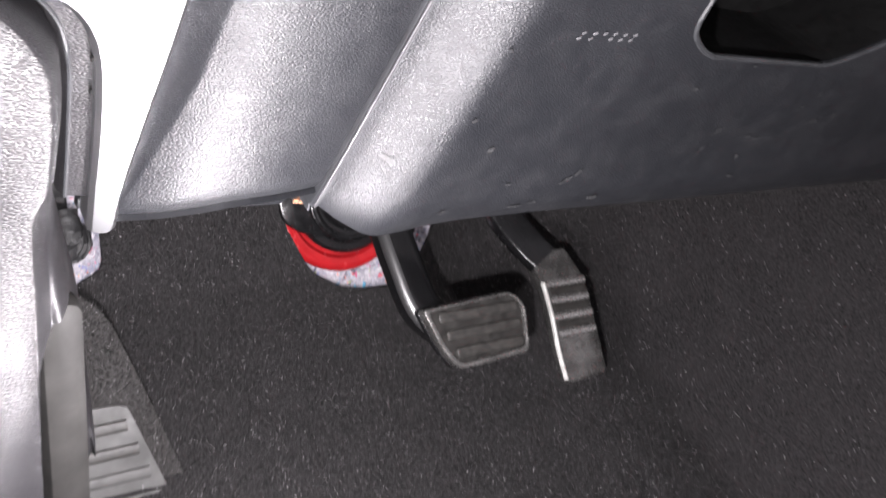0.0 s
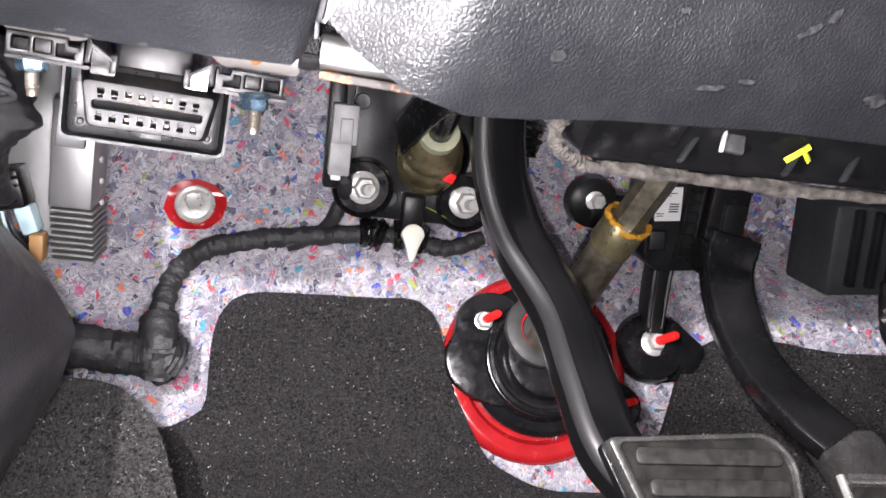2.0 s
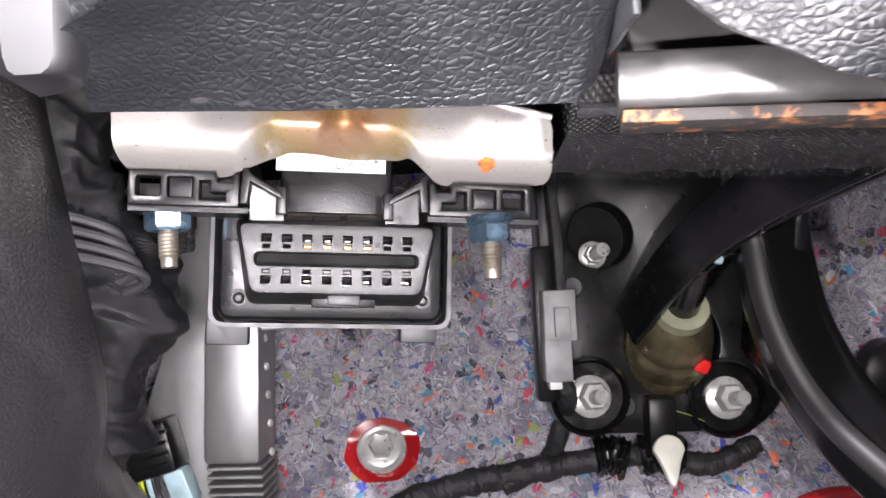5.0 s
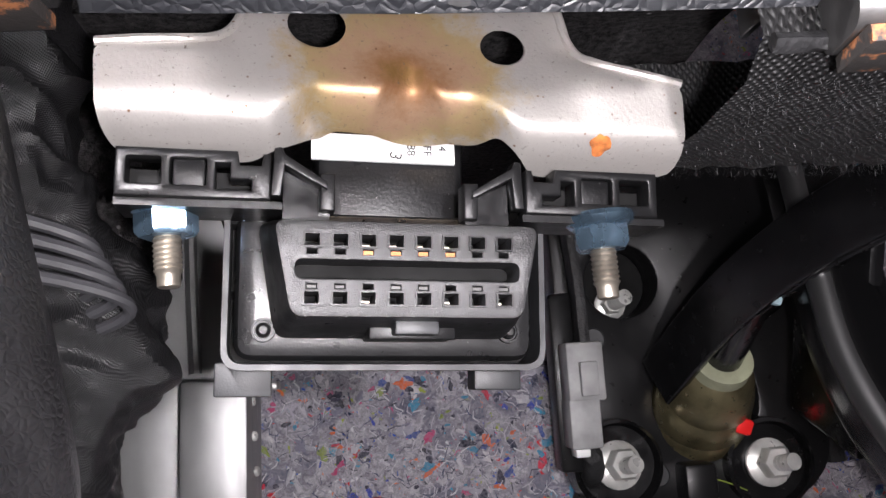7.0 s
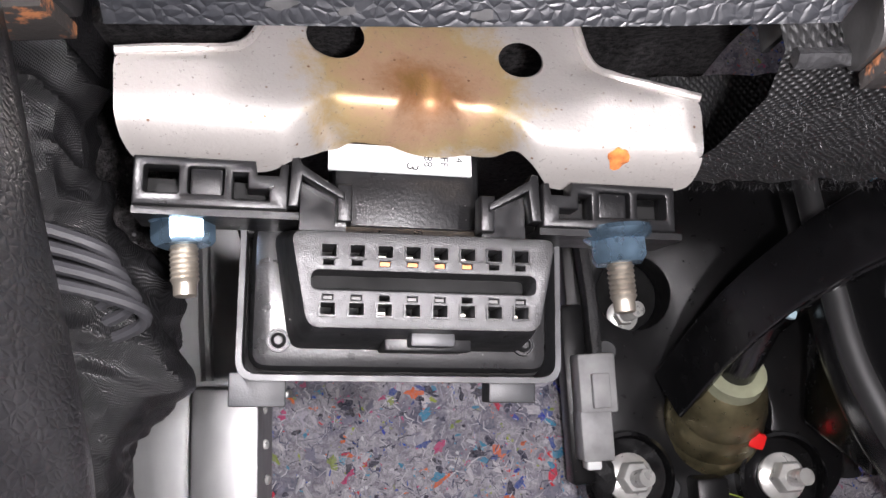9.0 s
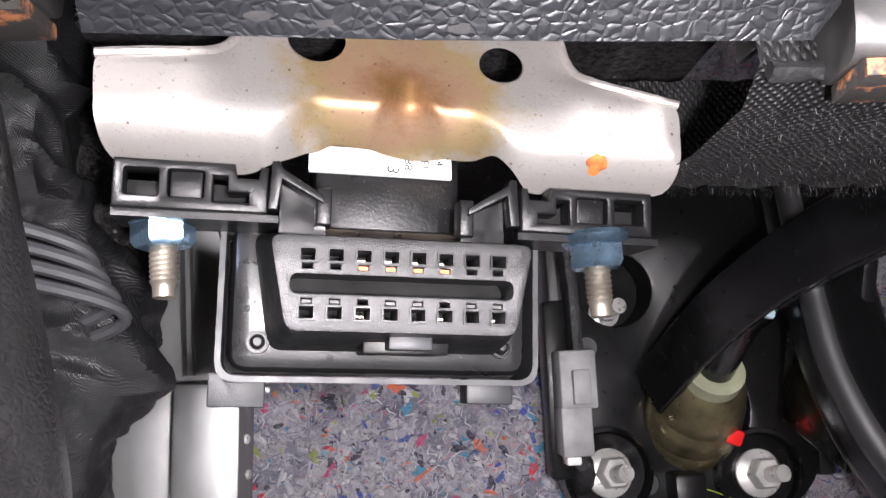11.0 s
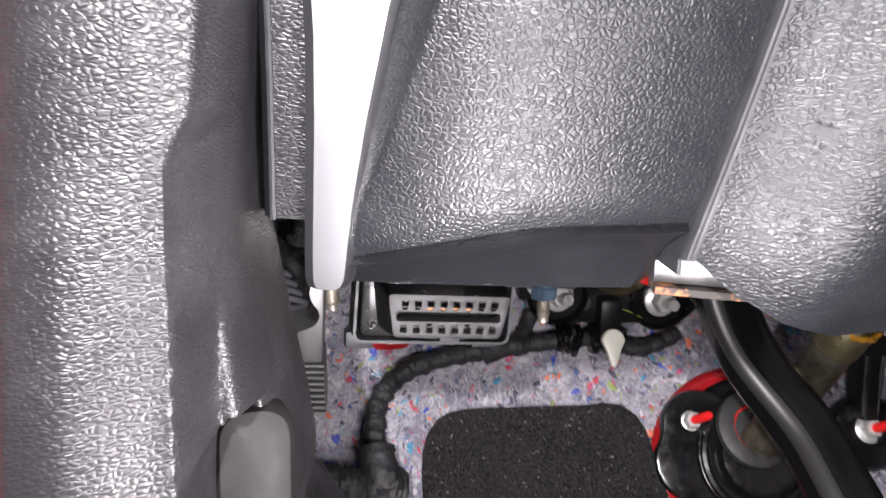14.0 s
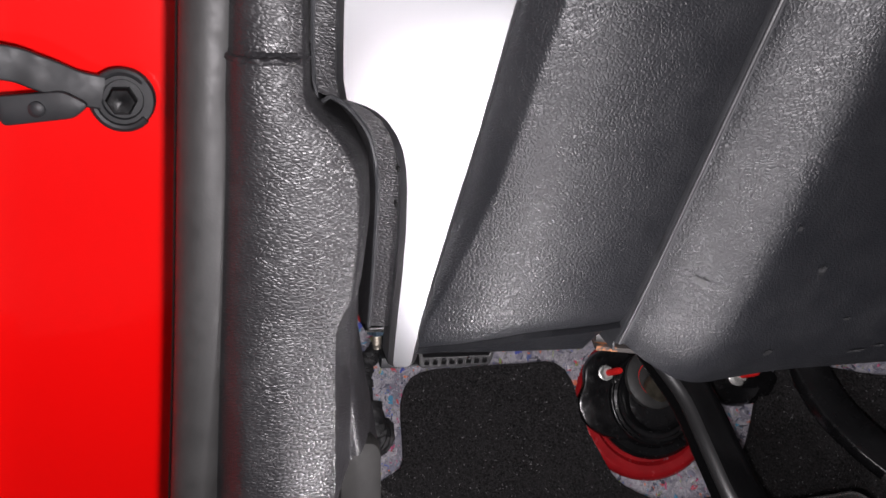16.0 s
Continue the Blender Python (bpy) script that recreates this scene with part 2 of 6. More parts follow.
def woven_material(name, colour, rough=0.55, scale=700):
    m, t, b = nodes_of(name)
    v = coords(t)
    chk = voronoi(t, v, scale)
    t.links.new(mix(t, ramp(t, noise_tex(t, v, 70, 4), [(0.35, 0.0), (0.7, 1.0)]), tuple(c * 0.6 for c in colour), tuple(c * 1.6 for c in colour)), b.inputs["Base Color"])
    b.inputs["Roughness"].default_value = rough
    first = bump(t, b, chk.outputs["Distance"], 0.35, 0.0005)
    bump(t, b, noise_tex(t, v, 90, 3), 0.6, 0.004, first)
    return m


FELT = felt_material()


def shred_material(name, shades):
    """Cloth shreds and fibres: every piece has its own colour."""
    m, t, b = nodes_of(name)
    g = t.nodes.new("ShaderNodeNewGeometry")
    hue = t.nodes.new("ShaderNodeValToRGB")
    hue.color_ramp.interpolation = "CONSTANT"
    while len(hue.color_ramp.elements) < len(shades):
        hue.color_ramp.elements.new(0.5)
    for i, (e, c) in enumerate(zip(hue.color_ramp.elements, shades)):
        e.position, e.color = i / len(shades), (*c, 1)
    t.links.new(g.outputs["Random Per Island"], hue.inputs[0])
    v = coords(t)
    t.links.new(mix(t, ramp(t, noise_tex(t, v, 900, 3), [(0.35, 0.0), (0.72, 0.5)]), hue.outputs[0], (0.30, 0.29, 0.34)), b.inputs["Base Color"])
    b.inputs["Roughness"].default_value = 0.95
    return m


def pile_material(name, dark, light, lint=(0.30, 0.29, 0.30)):
    """Carpet pile: dark fibres of uneven tone with a little pale lint."""
    m, t, b = nodes_of(name)
    g = t.nodes.new("ShaderNodeNewGeometry")
    t.links.new(ramp(t, g.outputs["Random Per Island"], [(0.0, dark), (0.6, tuple(c * 1.3 for c in dark)), (0.955, light), (0.975, lint)]), b.inputs["Base Color"])
    b.inputs["Roughness"].default_value = 0.55
    return m


GREYS = [(0.42, 0.40, 0.45), (0.06, 0.06, 0.08), (0.52, 0.50, 0.54), (0.22, 0.21, 0.26), (0.34, 0.33, 0.38), (0.04, 0.05, 0.10), (0.60, 0.59, 0.61), (0.28, 0.27, 0.32), (0.12, 0.12, 0.16), (0.46, 0.44, 0.48)]
SHREDS = shred_material("shreds", GREYS)
RAGS = shred_material("rags", [(0.02, 0.025, 0.05), (0.60, 0.02, 0.05), (0.50, 0.49, 0.52), (0.02, 0.05, 0.40), (0.02, 0.022, 0.035), (0.56, 0.55, 0.58), (0.03, 0.03, 0.05), (0.05, 0.05, 0.06), (0.72, 0.14, 0.03), (0.20, 0.20, 0.26), (0.04, 0.26, 0.42),
                               (0.62, 0.60, 0.62), (0.09, 0.09, 0.13), (0.52, 0.06, 0.16), (0.36, 0.35, 0.40), (0.26, 0.33, 0.06), (0.03, 0.03, 0.05), (0.40, 0.39, 0.44), (0.05, 0.09, 0.30)])
FLEECE = pile_material("fleece_fibre", (0.010, 0.010, 0.011), (0.030, 0.030, 0.032), (0.06, 0.06, 0.062))
PILE = pile_material("pile", (0.011, 0.0107, 0.011), (0.045, 0.043, 0.045))
CARPET = carpet_material("carpet", (0.022, 0.0208, 0.0212))
CARPET_GREY = carpet_material("carpet_grey", (0.030, 0.0285, 0.028))
LEATHER = leather("leather_grain", (0.0092, 0.0098, 0.0116), 0.40, 640, 0.00024, (1, 1, 1.2), 0.03)
KICK = leather("kick_grain", (0.013, 0.0126, 0.0138), 0.37, 660, 0.00024, (0.75, 0.75, 1.4))
# a little paler than the grained panels on both sides of the seam
PIPING = plain("pale_piping", (0.03, 0.03, 0.032), 0.40, vary=0.2)
SMOOTH = plain("smooth_black", (0.018, 0.019, 0.021), 0.5, fine=2500)
BLACK = specked("black_plastic", (0.0058, 0.0058, 0.0062), 0.32)
GLOSSY = specked("moulded_tray", (0.010, 0.010, 0.0105), 0.30)
GLOSSY.node_tree.nodes["Principled BSDF"].inputs["Specular IOR Level"].default_value = 0.5
FACE = leather("pebbled_plastic", (0.010, 0.010, 0.0108), 0.42, 2600, 0.00006, dust=0.02)
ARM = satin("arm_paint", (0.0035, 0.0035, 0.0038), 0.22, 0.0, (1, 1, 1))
# paler than the arm paint: the arm's highlight is put into this colour
ARM_STREAK = satin("arm_streak_paint", (0.022, 0.022, 0.0225), 0.38, 0.0, (1, 1, 1))
ARM_STREAK.node_tree.nodes["Principled BSDF"].inputs["Specular IOR Level"].default_value = 1.0
SATIN = plain("satin_black", (0.006, 0.006, 0.0065), 0.20, fine=800, relief=0.05)
# near-black for openings, with the shade of their depth put into the colour
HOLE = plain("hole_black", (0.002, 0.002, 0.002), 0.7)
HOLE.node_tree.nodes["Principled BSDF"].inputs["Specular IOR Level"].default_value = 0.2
GREYP = plain("grey_plastic", (0.30, 0.30, 0.30), 0.45)
RUBBER = plain("rubber", (0.022, 0.0215, 0.021), 0.55, vary=0.12)
LEVER = plain("grey_lever", (0.032, 0.032, 0.031), 0.55, vary=0.35)
SILVER = satin("silver_paint", (0.37, 0.373, 0.383), 0.33, 1.0, (0.4, 0.4, 9))
HANDLE = plain("grey_handle", (0.014, 0.0136, 0.013), 0.6, vary=0.25)
HANDLE.node_tree.nodes["Principled BSDF"].inputs["Specular IOR Level"].default_value = 0.15
PEDALDARK = plain("pedal_face", (0.15, 0.147, 0.142), 0.25, 0.8, vary=0.3)
DUSTY = plain("dusty_scrape", (0.015, 0.0148, 0.0150), 0.8, vary=0.4, scale=500)
ALU = brushed("cast_aluminium", (0.34, 0.34, 0.34), 0.46, (1, 1, 0.3), 0.8)
STEEL = stamped_steel("welded_steel", (0.0015, 0.004, 0.3640))
RAIL = plain("rail_steel", (0.21, 0.207, 0.205), 0.36, 0.85, vary=0.25)
WEB = plain("rail_web", (0.045, 0.043, 0.042), 0.55, 0.3, vary=0.3)


def rusty_material():
    m, t, b = nodes_of("rusty_lip")
    v = coords(t)
    t.links.new(mix(t, ramp(t, noise_tex(t, v, 160, 4, 0.7), [(0.54, 0.0), (0.62, 1.0)]), (0.028, 0.024, 0.022), (0.30, 0.115, 0.045)), b.inputs["Base Color"])
    b.inputs["Roughness"].default_value = 0.75
    bump(t, b, noise_tex(t, v, 900, 3), 0.4, 0.0004)
    return m


RUSTY = rusty_material()
ZINC = plain("zinc_blue", (0.28, 0.43, 0.58), 0.25, 0.95, fine=500, relief=0.25)
STUD = plain("stud_steel", (0.42, 0.38, 0.32), 0.35, 0.9)
BOLT = plain("bolt_steel", (0.70, 0.70, 0.67), 0.32, 0.55)
RED = satin("red_paint", (0.90, 0.002, 0.002), 0.30, 0.0, (1, 1, 1), 0.03, 0.6)
RED.node_tree.nodes["Principled BSDF"].inputs["Specular IOR Level"].default_value = 0.2
REDP = plain("red_primer", (0.30, 0.010, 0.013), 0.20, vary=0.12, relief=0.06)
REDDOT = plain("red_marker", (0.75, 0.015, 0.015), 0.45, vary=0.1)
FOAM = plain("frayed_foam", (0.075, 0.068, 0.060), 0.85, vary=0.5, scale=260, fine=500, relief=0.8, depth=0.001)
LINT = plain("lint", (0.50, 0.50, 0.50), 0.9)
WHITE = plain("white_label", (0.78, 0.79, 0.78), 0.5, vary=0.03)
SAGE = plain("sage_collar", (0.30, 0.31, 0.21), 0.4)
CREAM = plain("cream_nylon", (0.70, 0.70, 0.60), 0.4, vary=0.08)
TAPE = woven_material("cloth_tape", (0.016, 0.016, 0.017), 0.6, 1100)
SLEEVE = knit_material("woven_sleeve", 900.0, (0.006, 0.006, 0.0065), (0.022, 0.022, 0.0235), 0.42, 0.00022)
GLOSSTAPE = plain("gloss_tape", (0.006, 0.006, 0.006), 0.15, relief=0.5, fine=200, depth=0.001)
WIRE = plain("grey_wire", (0.03, 0.03, 0.033), 0.5)
SHAFT = plain("shaft_steel", (0.16, 0.145, 0.11), 0.38, 0.75, vary=0.4, scale=120)
BRASS = plain("zinc_yellow", (0.24, 0.21, 0.12), 0.33, 0.8, vary=0.35, scale=90)
OCHRE = plain("ochre_grease", (0.34, 0.17, 0.015), 0.3, vary=0.3)
COPPER = plain("copper_pin", (0.20, 0.07, 0.03), 0.35, 0.9)
PEDALTREAD = plain("pedal_tread", (0.022, 0.021, 0.0195), 0.38, 0.4, vary=0.45, scale=120)
PEDALRUB = plain("pedal_rubber", (0.016, 0.015, 0.0135), 0.5, vary=0.5, scale=200)
PEDALMET = brushed("pedal_metal", (0.36, 0.35, 0.34), 0.24, (1, 1, 1), 0.85)
PALEBLUE = plain("pale_blue", (0.45, 0.62, 0.68), 0.4)
ORANGE = plain("orange", (0.75, 0.20, 0.04), 0.5)
BROWN = plain("brown_plug", (0.35, 0.19, 0.07), 0.5)
YELLOW = plain("yellow_paint", (0.62, 0.72, 0.04), 0.6)
YELLOWGREEN = plain("grass", (0.30, 0.40, 0.06), 0.6)
# pale so that the unseen cabin walls throw light back onto the dashboard
PALEGREY = plain("cabin_grey", (0.42, 0.42, 0.43), 0.8)
INK = plain("ink", (0.02, 0.02, 0.02), 0.6)
RUST = plain("rust", (0.42, 0.13, 0.03), 0.85, vary=0.5, scale=500)
SMUDGE = plain("pale_smudge", (0.021, 0.0214, 0.0226), 0.52, vary=0.6, scale=500)
SCUFF = plain("scuff", (0.06, 0.06, 0.063), 0.6, vary=0.3, scale=400)

# ---- mesh helpers ----


def mesh_of(name, bm, material, smooth=True):
    bmesh.ops.recalc_face_normals(bm, faces=bm.faces)
    me = bpy.data.meshes.new(name)
    bm.to_mesh(me)
    bm.free()
    me.materials.append(material)
    if smooth:
        me.polygons.foreach_set("use_smooth", [True] * len(me.polygons))
        me.set_sharp_from_angle(angle=radians(38))
    return me


def part(name, bm, material, parent, label=""):
    ob = new(name, mesh_of(name, bm, material))
    ob.parent = parent
    if parent.type == "EMPTY":
        ob.matrix_parent_inverse = Matrix.Translation(parent.location).inverted()
    return tagged(ob, label)


def thing(name, label, category, group=""):
    ob = new(name)
    ob.empty_display_size = 0.02
    return tagged(ob, label, category, group)


def solo(name, bm, material, label, category, group="", kind=""):
    return tagged(new(name, mesh_of(name, bm, material)), label, category, group, kind)


def structure(name, bm, material, label, category):
    return solo(name, bm, material, label, category, kind="structure")


def box(c, s, bevel=0.0, turn=(0, 0, 0), bm=None, seg=2):
    bm = bm or bmesh.new()
    one = bmesh.new()
    bmesh.ops.create_cube(one, size=1)
    bmesh.ops.scale(one, vec=s, verts=one.verts)
    if bevel:
        bmesh.ops.bevel(one, geom=one.edges[:], offset=bevel, segments=seg, affect="EDGES", profile=0.5)
    bmesh.ops.transform(one, matrix=pose(*c, *turn), verts=one.verts)
    return join(bm, one)


def join(bm, one):
    me = bpy.data.meshes.new("tmp")
    one.to_mesh(me)
    one.free()
    bm.from_mesh(me)
    bpy.data.meshes.remove(me)
    return bm


def frame_of(axis, hint=(0, 0, 1)):
    a = Vector(axis).normalized()
    h = Vector(hint)
    if abs(a.dot(h)) > 0.97:
        h = Vector((1, 0, 0))
    u = h.cross(a).normalized()
    return u, a.cross(u), a


def lathe(p, axis, profile, seg=24, bm=None, turn=0.0):
    """Rings of (along, radius) round an axis through p, closed at both ends."""
    bm = bm or bmesh.new()
    u, w, a = frame_of(axis)
    p = Vector(p)
    rings = []
    for s, r in profile:
        rings.append([bm.verts.new(p + a * s + (u * math.cos(k) + w * math.sin(k)) * r) for k in (turn + 2 * math.pi * i / seg for i in range(seg))])
    for r0, r1 in zip(rings, rings[1:]):
        for i in range(seg):
            bm.faces.new((r0[i], r0[(i + 1) % seg], r1[(i + 1) % seg], r1[i]))
    bm.faces.new(rings[0][::-1])
    bm.faces.new(rings[-1])
    return bm


def cyl(p0, p1, r, seg=20, bm=None, chamfer=0.0):
    p0, p1 = Vector(p0), Vector(p1)
    n = (p1 - p0).length
    c = chamfer or r * 0.08
    return lathe(p0, p1 - p0, [(0, r - c), (c, r), (n - c, r), (n, r - c)], seg, bm)


def smooth_path(points, steps=8):
    """Catmull-Rom through the points."""
    p = [Vector(q) for q in points]
    p = [p[0] * 2 - p[1]] + p + [p[-1] * 2 - p[-2]]
    out = []
    for i in range(1, len(p) - 2):
        for k in range(steps):
            t = k / steps
            out.append(0.5 * ((2 * p[i]) + (p[i + 1] - p[i - 1]) * t + (2 * p[i - 1] - 5 * p[i] + 4 * p[i + 1] - p[i + 2]) * t * t
                              + (3 * p[i] - p[i - 1] - 3 * p[i + 1] + p[i + 2]) * t ** 3))
    return out + [p[-2]]


def sweep(points, section, steps=8, hint=(0, 0, 1), bm=None, scale=None, ripple=0.0, seed=0):
    """A closed section (list of (u, w)) carried along a smooth path."""
    bm = bm or bmesh.new()
    path = smooth_path(points, steps)
    rings = []
    rng = random.Random(seed)
    for i, p in enumerate(path):
        d = path[min(i + 1, len(path) - 1)] - path[max(i - 1, 0)]
        u, w, _ = frame_of(d, hint)
        k = scale(i / (len(path) - 1)) if scale else 1.0
        ring = []
        for a, b in section:
            j = 1 + rng.uniform(-ripple, ripple)
            ring.append(bm.verts.new(p + (u * a + w * b) * k * j))
        rings.append(ring)
    n = len(section)
    for r0, r1 in zip(rings, rings[1:]):
        for i in range(n):
            bm.faces.new((r0[i], r0[(i + 1) % n], r1[(i + 1) % n], r1[i]))
    bm.faces.new(rings[0][::-1])
    bm.faces.new(rings[-1])
    return bm


def circle(r, seg=12, squash=1.0):
    return [(r * math.cos(2 * math.pi * i / seg), r * squash * math.sin(2 * math.pi * i / seg)) for i in range(seg)]


def tube(points, r, steps=8, seg=12, bm=None, ripple=0.0, scale=None, seed=0):
    return sweep(points, circle(r, seg), steps, bm=bm, ripple=ripple, scale=scale, seed=seed)


def rounded(points, r, seg=5):
    """A polygon with its corners rounded; r is one radius or one for each corner."""
    out = []
    n = len(points)
    for i, p in enumerate(points):
        k = r[i] if isinstance(r, (list, tuple)) else r
        p, a, b = Vector(p), Vector(points[i - 1]), Vector(points[(i + 1) % n])
        if k <= 0:
            out.append((p.x, p.y))
            continue
        da, db = (a - p), (b - p)
        k = min(k, da.length * 0.49, db.length * 0.49)
        s, e = p + da.normalized() * k, p + db.normalized() * k
        for j in range(seg + 1):
            t = j / seg
            q = s * (1 - t) ** 2 + p * 2 * t * (1 - t) + e * t * t
            out.append((q.x, q.y))
    return out


def slab(outline, depth, place=None, holes=(), bevel=0.0, bm=None):
    """An outline in (x, z), from y = 0 back to y = depth, with holes through it, put at the pose `place`."""
    one = bmesh.new()
    edges = []
    for loop in (outline, *holes):
        vs = [one.verts.new((x, 0, z)) for x, z in loop]
        edges += [one.edges.new((vs[i], vs[(i + 1) % len(vs)])) for i in range(len(vs))]
    bmesh.ops.triangle_fill(one, use_beauty=True, edges=edges)
    faces = one.faces[:]
    made = bmesh.ops.extrude_face_region(one, geom=faces)
    bmesh.ops.translate(one, vec=(0, depth, 0), verts=[g for g in made["geom"] if isinstance(g, bmesh.types.BMVert)])
    bmesh.ops.recalc_face_normals(one, faces=one.faces)
    if bevel:
        sharp = [e for e in one.edges if len(e.link_faces) == 2 and abs(e.link_faces[0].normal.dot(e.link_faces[1].normal)) < 0.2
                 and (abs(e.link_faces[0].normal.y) > 0.9 or abs(e.link_faces[1].normal.y) > 0.9)]
        bmesh.ops.bevel(one, geom=sharp, offset=bevel, segments=2, affect="EDGES", profile=0.5)
    if place is not None:
        bmesh.ops.transform(one, matrix=place, verts=one.verts)
    return join(bm or bmesh.new(), one)


def inside(x, y, loop):
    hit, n = False, len(loop)
    for i in range(n):
        (x0, y0), (x1, y1) = loop[i], loop[(i + 1) % n]
        if (y0 > y) != (y1 > y) and x < (x1 - x0) * (y - y0) / (y1 - y0) + x0:
            hit = not hit
    return hit


def nearest_on(x, y, loops):
    best, at = 9e9, (x, y)
    for loop in loops:
        for i in range(len(loop)):
            (x0, y0), (x1, y1) = loop[i], loop[(i + 1) % len(loop)]
            dx, dy = x1 - x0, y1 - y0
            t = max(0, min(1, ((x - x0) * dx + (y - y0) * dy) / (dx * dx + dy * dy + 1e-12)))
            px, py = x0 + t * dx, y0 + t * dy
            d = (px - x) ** 2 + (py - y) ** 2
            if d < best:
                best, at = d, (px, py)
    return at


def sheet(outline, step, surface, thick, holes=()):
    """A curved sheet: the outline in (u, v) is filled with a grid, its edge drawn onto the outline, and each point
    carried to surface(u, v); thick goes away from the driver."""
    loops = [outline, *holes]
    us, vs = [p[0] for p in outline], [p[1] for p in outline]
    nu, nv = int((max(us) - min(us)) / step) + 2, int((max(vs) - min(vs)) / step) + 2
    u0, v0 = min(us) - step / 2, min(vs) - step / 2
    keep = {}
    for i in range(nu):
        for j in range(nv):
            u, v = u0 + (i + 0.5) * step, v0 + (j + 0.5) * step
            if inside(u, v, outline) and not any(inside(u, v, h) for h in holes):
                keep[i, j] = True
    spots = {}
    for i, j in keep:
        for a, b in ((i, j), (i + 1, j), (i + 1, j + 1), (i, j + 1)):
            spots[a, b] = spots.get((a, b), 0) + 1
    where = {}
    for (a, b), n in spots.items():
        u, v = u0 + a * step, v0 + b * step
        where[a, b] = nearest_on(u, v, loops) if n < 4 else (u, v)
    bm = bmesh.new()
    front = {k: bm.verts.new(surface(*p)) for k, p in where.items()}
    for i, j in keep:
        bm.faces.new([front[k] for k in ((i, j), (i + 1, j), (i + 1, j + 1), (i, j + 1))])
    bm.normal_update()
    if thick:
        back = {k: bm.verts.new(v.co + Vector(thick)) for k, v in front.items()}
        for i, j in keep:
            bm.faces.new([back[k] for k in ((i, j + 1), (i + 1, j + 1), (i + 1, j), (i, j))])
        count = {}
        for i, j in keep:
            c = ((i, j), (i + 1, j), (i + 1, j + 1), (i, j + 1))
            for k in range(4):
                e = (c[k], c[(k + 1) % 4])
                count[frozenset(e)] = None if frozenset(e) in count else e
        for e in count.values():
            if e:
                bm.faces.new((front[e[1]], front[e[0]], back[e[0]], back[e[1]]))
    return bm


def blend(table, v):
    """Piecewise smooth table of (at, value)."""
    if v <= table[0][0]:
        return table[0][1]
    for (a, x), (b, y) in zip(table, table[1:]):
        if v <= b:
            t = (v - a) / (b - a)
            return x + (y - x) * t
    return table[-1][1]


# ---- the shell of the footwell ----


def step3(a, b, x):
    t = max(0.0, min(1.0, (x - a) / (b - a)))
    return t * t * (3 - 2 * t)


def felt_y(z):
    if z < 0.25:
        return 0.262 - 0.57 * (0.25 - z)
    return 0.262 + 0.010 * step3(0.25, 0.32, z)


def bulge(x, z):
    return 0.05 * step3(0.32, 0.42, x) * step3(0.25, 0.21, z)


def felt_surface(x, z):
    w = 0.0035 * noise.noise((x * 18, 0, z * 18)) + 0.0012 * noise.noise((x * 80, 3, z * 80))
    return Vector((x, felt_y(z) - bulge(x, z) + w, z))


structure("wall_front", sheet([(-0.30, 0.03), (0.75, 0.03), (0.75, 0.62), (-0.30, 0.62)], 0.007, felt_surface, (0, 0.012, 0)), FELT,
          "firewall lined with grey recycled felt full of coloured shreds", "wall")

FLOOR_LINE = smooth_path([(-1.35, 0, 0.052), (-0.6, 0, 0.054), (-0.1, 0, 0.060), (0.03, 0, 0.070), (0.095, 0, 0.082), (0.145, 0, 0.098), (0.176, 0, 0.113)], 8)


def carpet_surface(x, v):
    if v > 0.113:
        y, z = felt_y(v) - 0.009, v
    else:
        k = max(0.0, min(1.0, (v + 1.35) / (0.113 + 1.35))) * (len(FLOOR_LINE) - 1)
        # v runs along y on the floor itself
        ys = [p.x for p in FLOOR_LINE]
        yy = -1.35 + (v + 1.35) / (0.113 + 1.35) * (0.176 + 1.35)
        i = max(0, min(len(ys) - 2, sum(1 for q in ys if q <= yy) - 1))
        f = (yy - ys[i]) / (ys[i + 1] - ys[i])
        y, z = yy, FLOOR_LINE[i].z + (FLOOR_LINE[i + 1].z - FLOOR_LINE[i].z) * f
    lift = 0.30 * step3(0.46, 0.74, x)
    edge = 0.0016 * noise.noise((x * 35, v * 35, 0)) + 0.0008 * noise.noise((x * 140, v * 140, 2))
    return Vector((x, y - bulge(x, z) - edge, z + lift + edge))


tongue = rounded([(0.010, 0.135), (0.009, 0.199), (0.148, 0.201), (0.157, 0.160), (0.180, 0.116), (0.212, 0.096), (0.272, 0.096), (0.300, 0.128),
                  (0.318, 0.172), (0.345, 0.196), (0.75, 0.215), (0.75, -1.34), (-0.30, -1.34), (-0.30, 0.135), (-0.055, 0.135), (-0.030, 0.128), (-0.014, 0.124)],
                 [0.006, 0.030, 0.030, 0.02, 0.02, 0.02, 0.02, 0.01, 0.01, 0.02, 0, 0, 0, 0, 0.01, 0.006, 0.006])
structure("floor", sheet(tongue, 0.009, carpet_surface, (0, 0.005, -0.003)), CARPET, "black tufted carpet with lint specks and cut edges", "carpet")


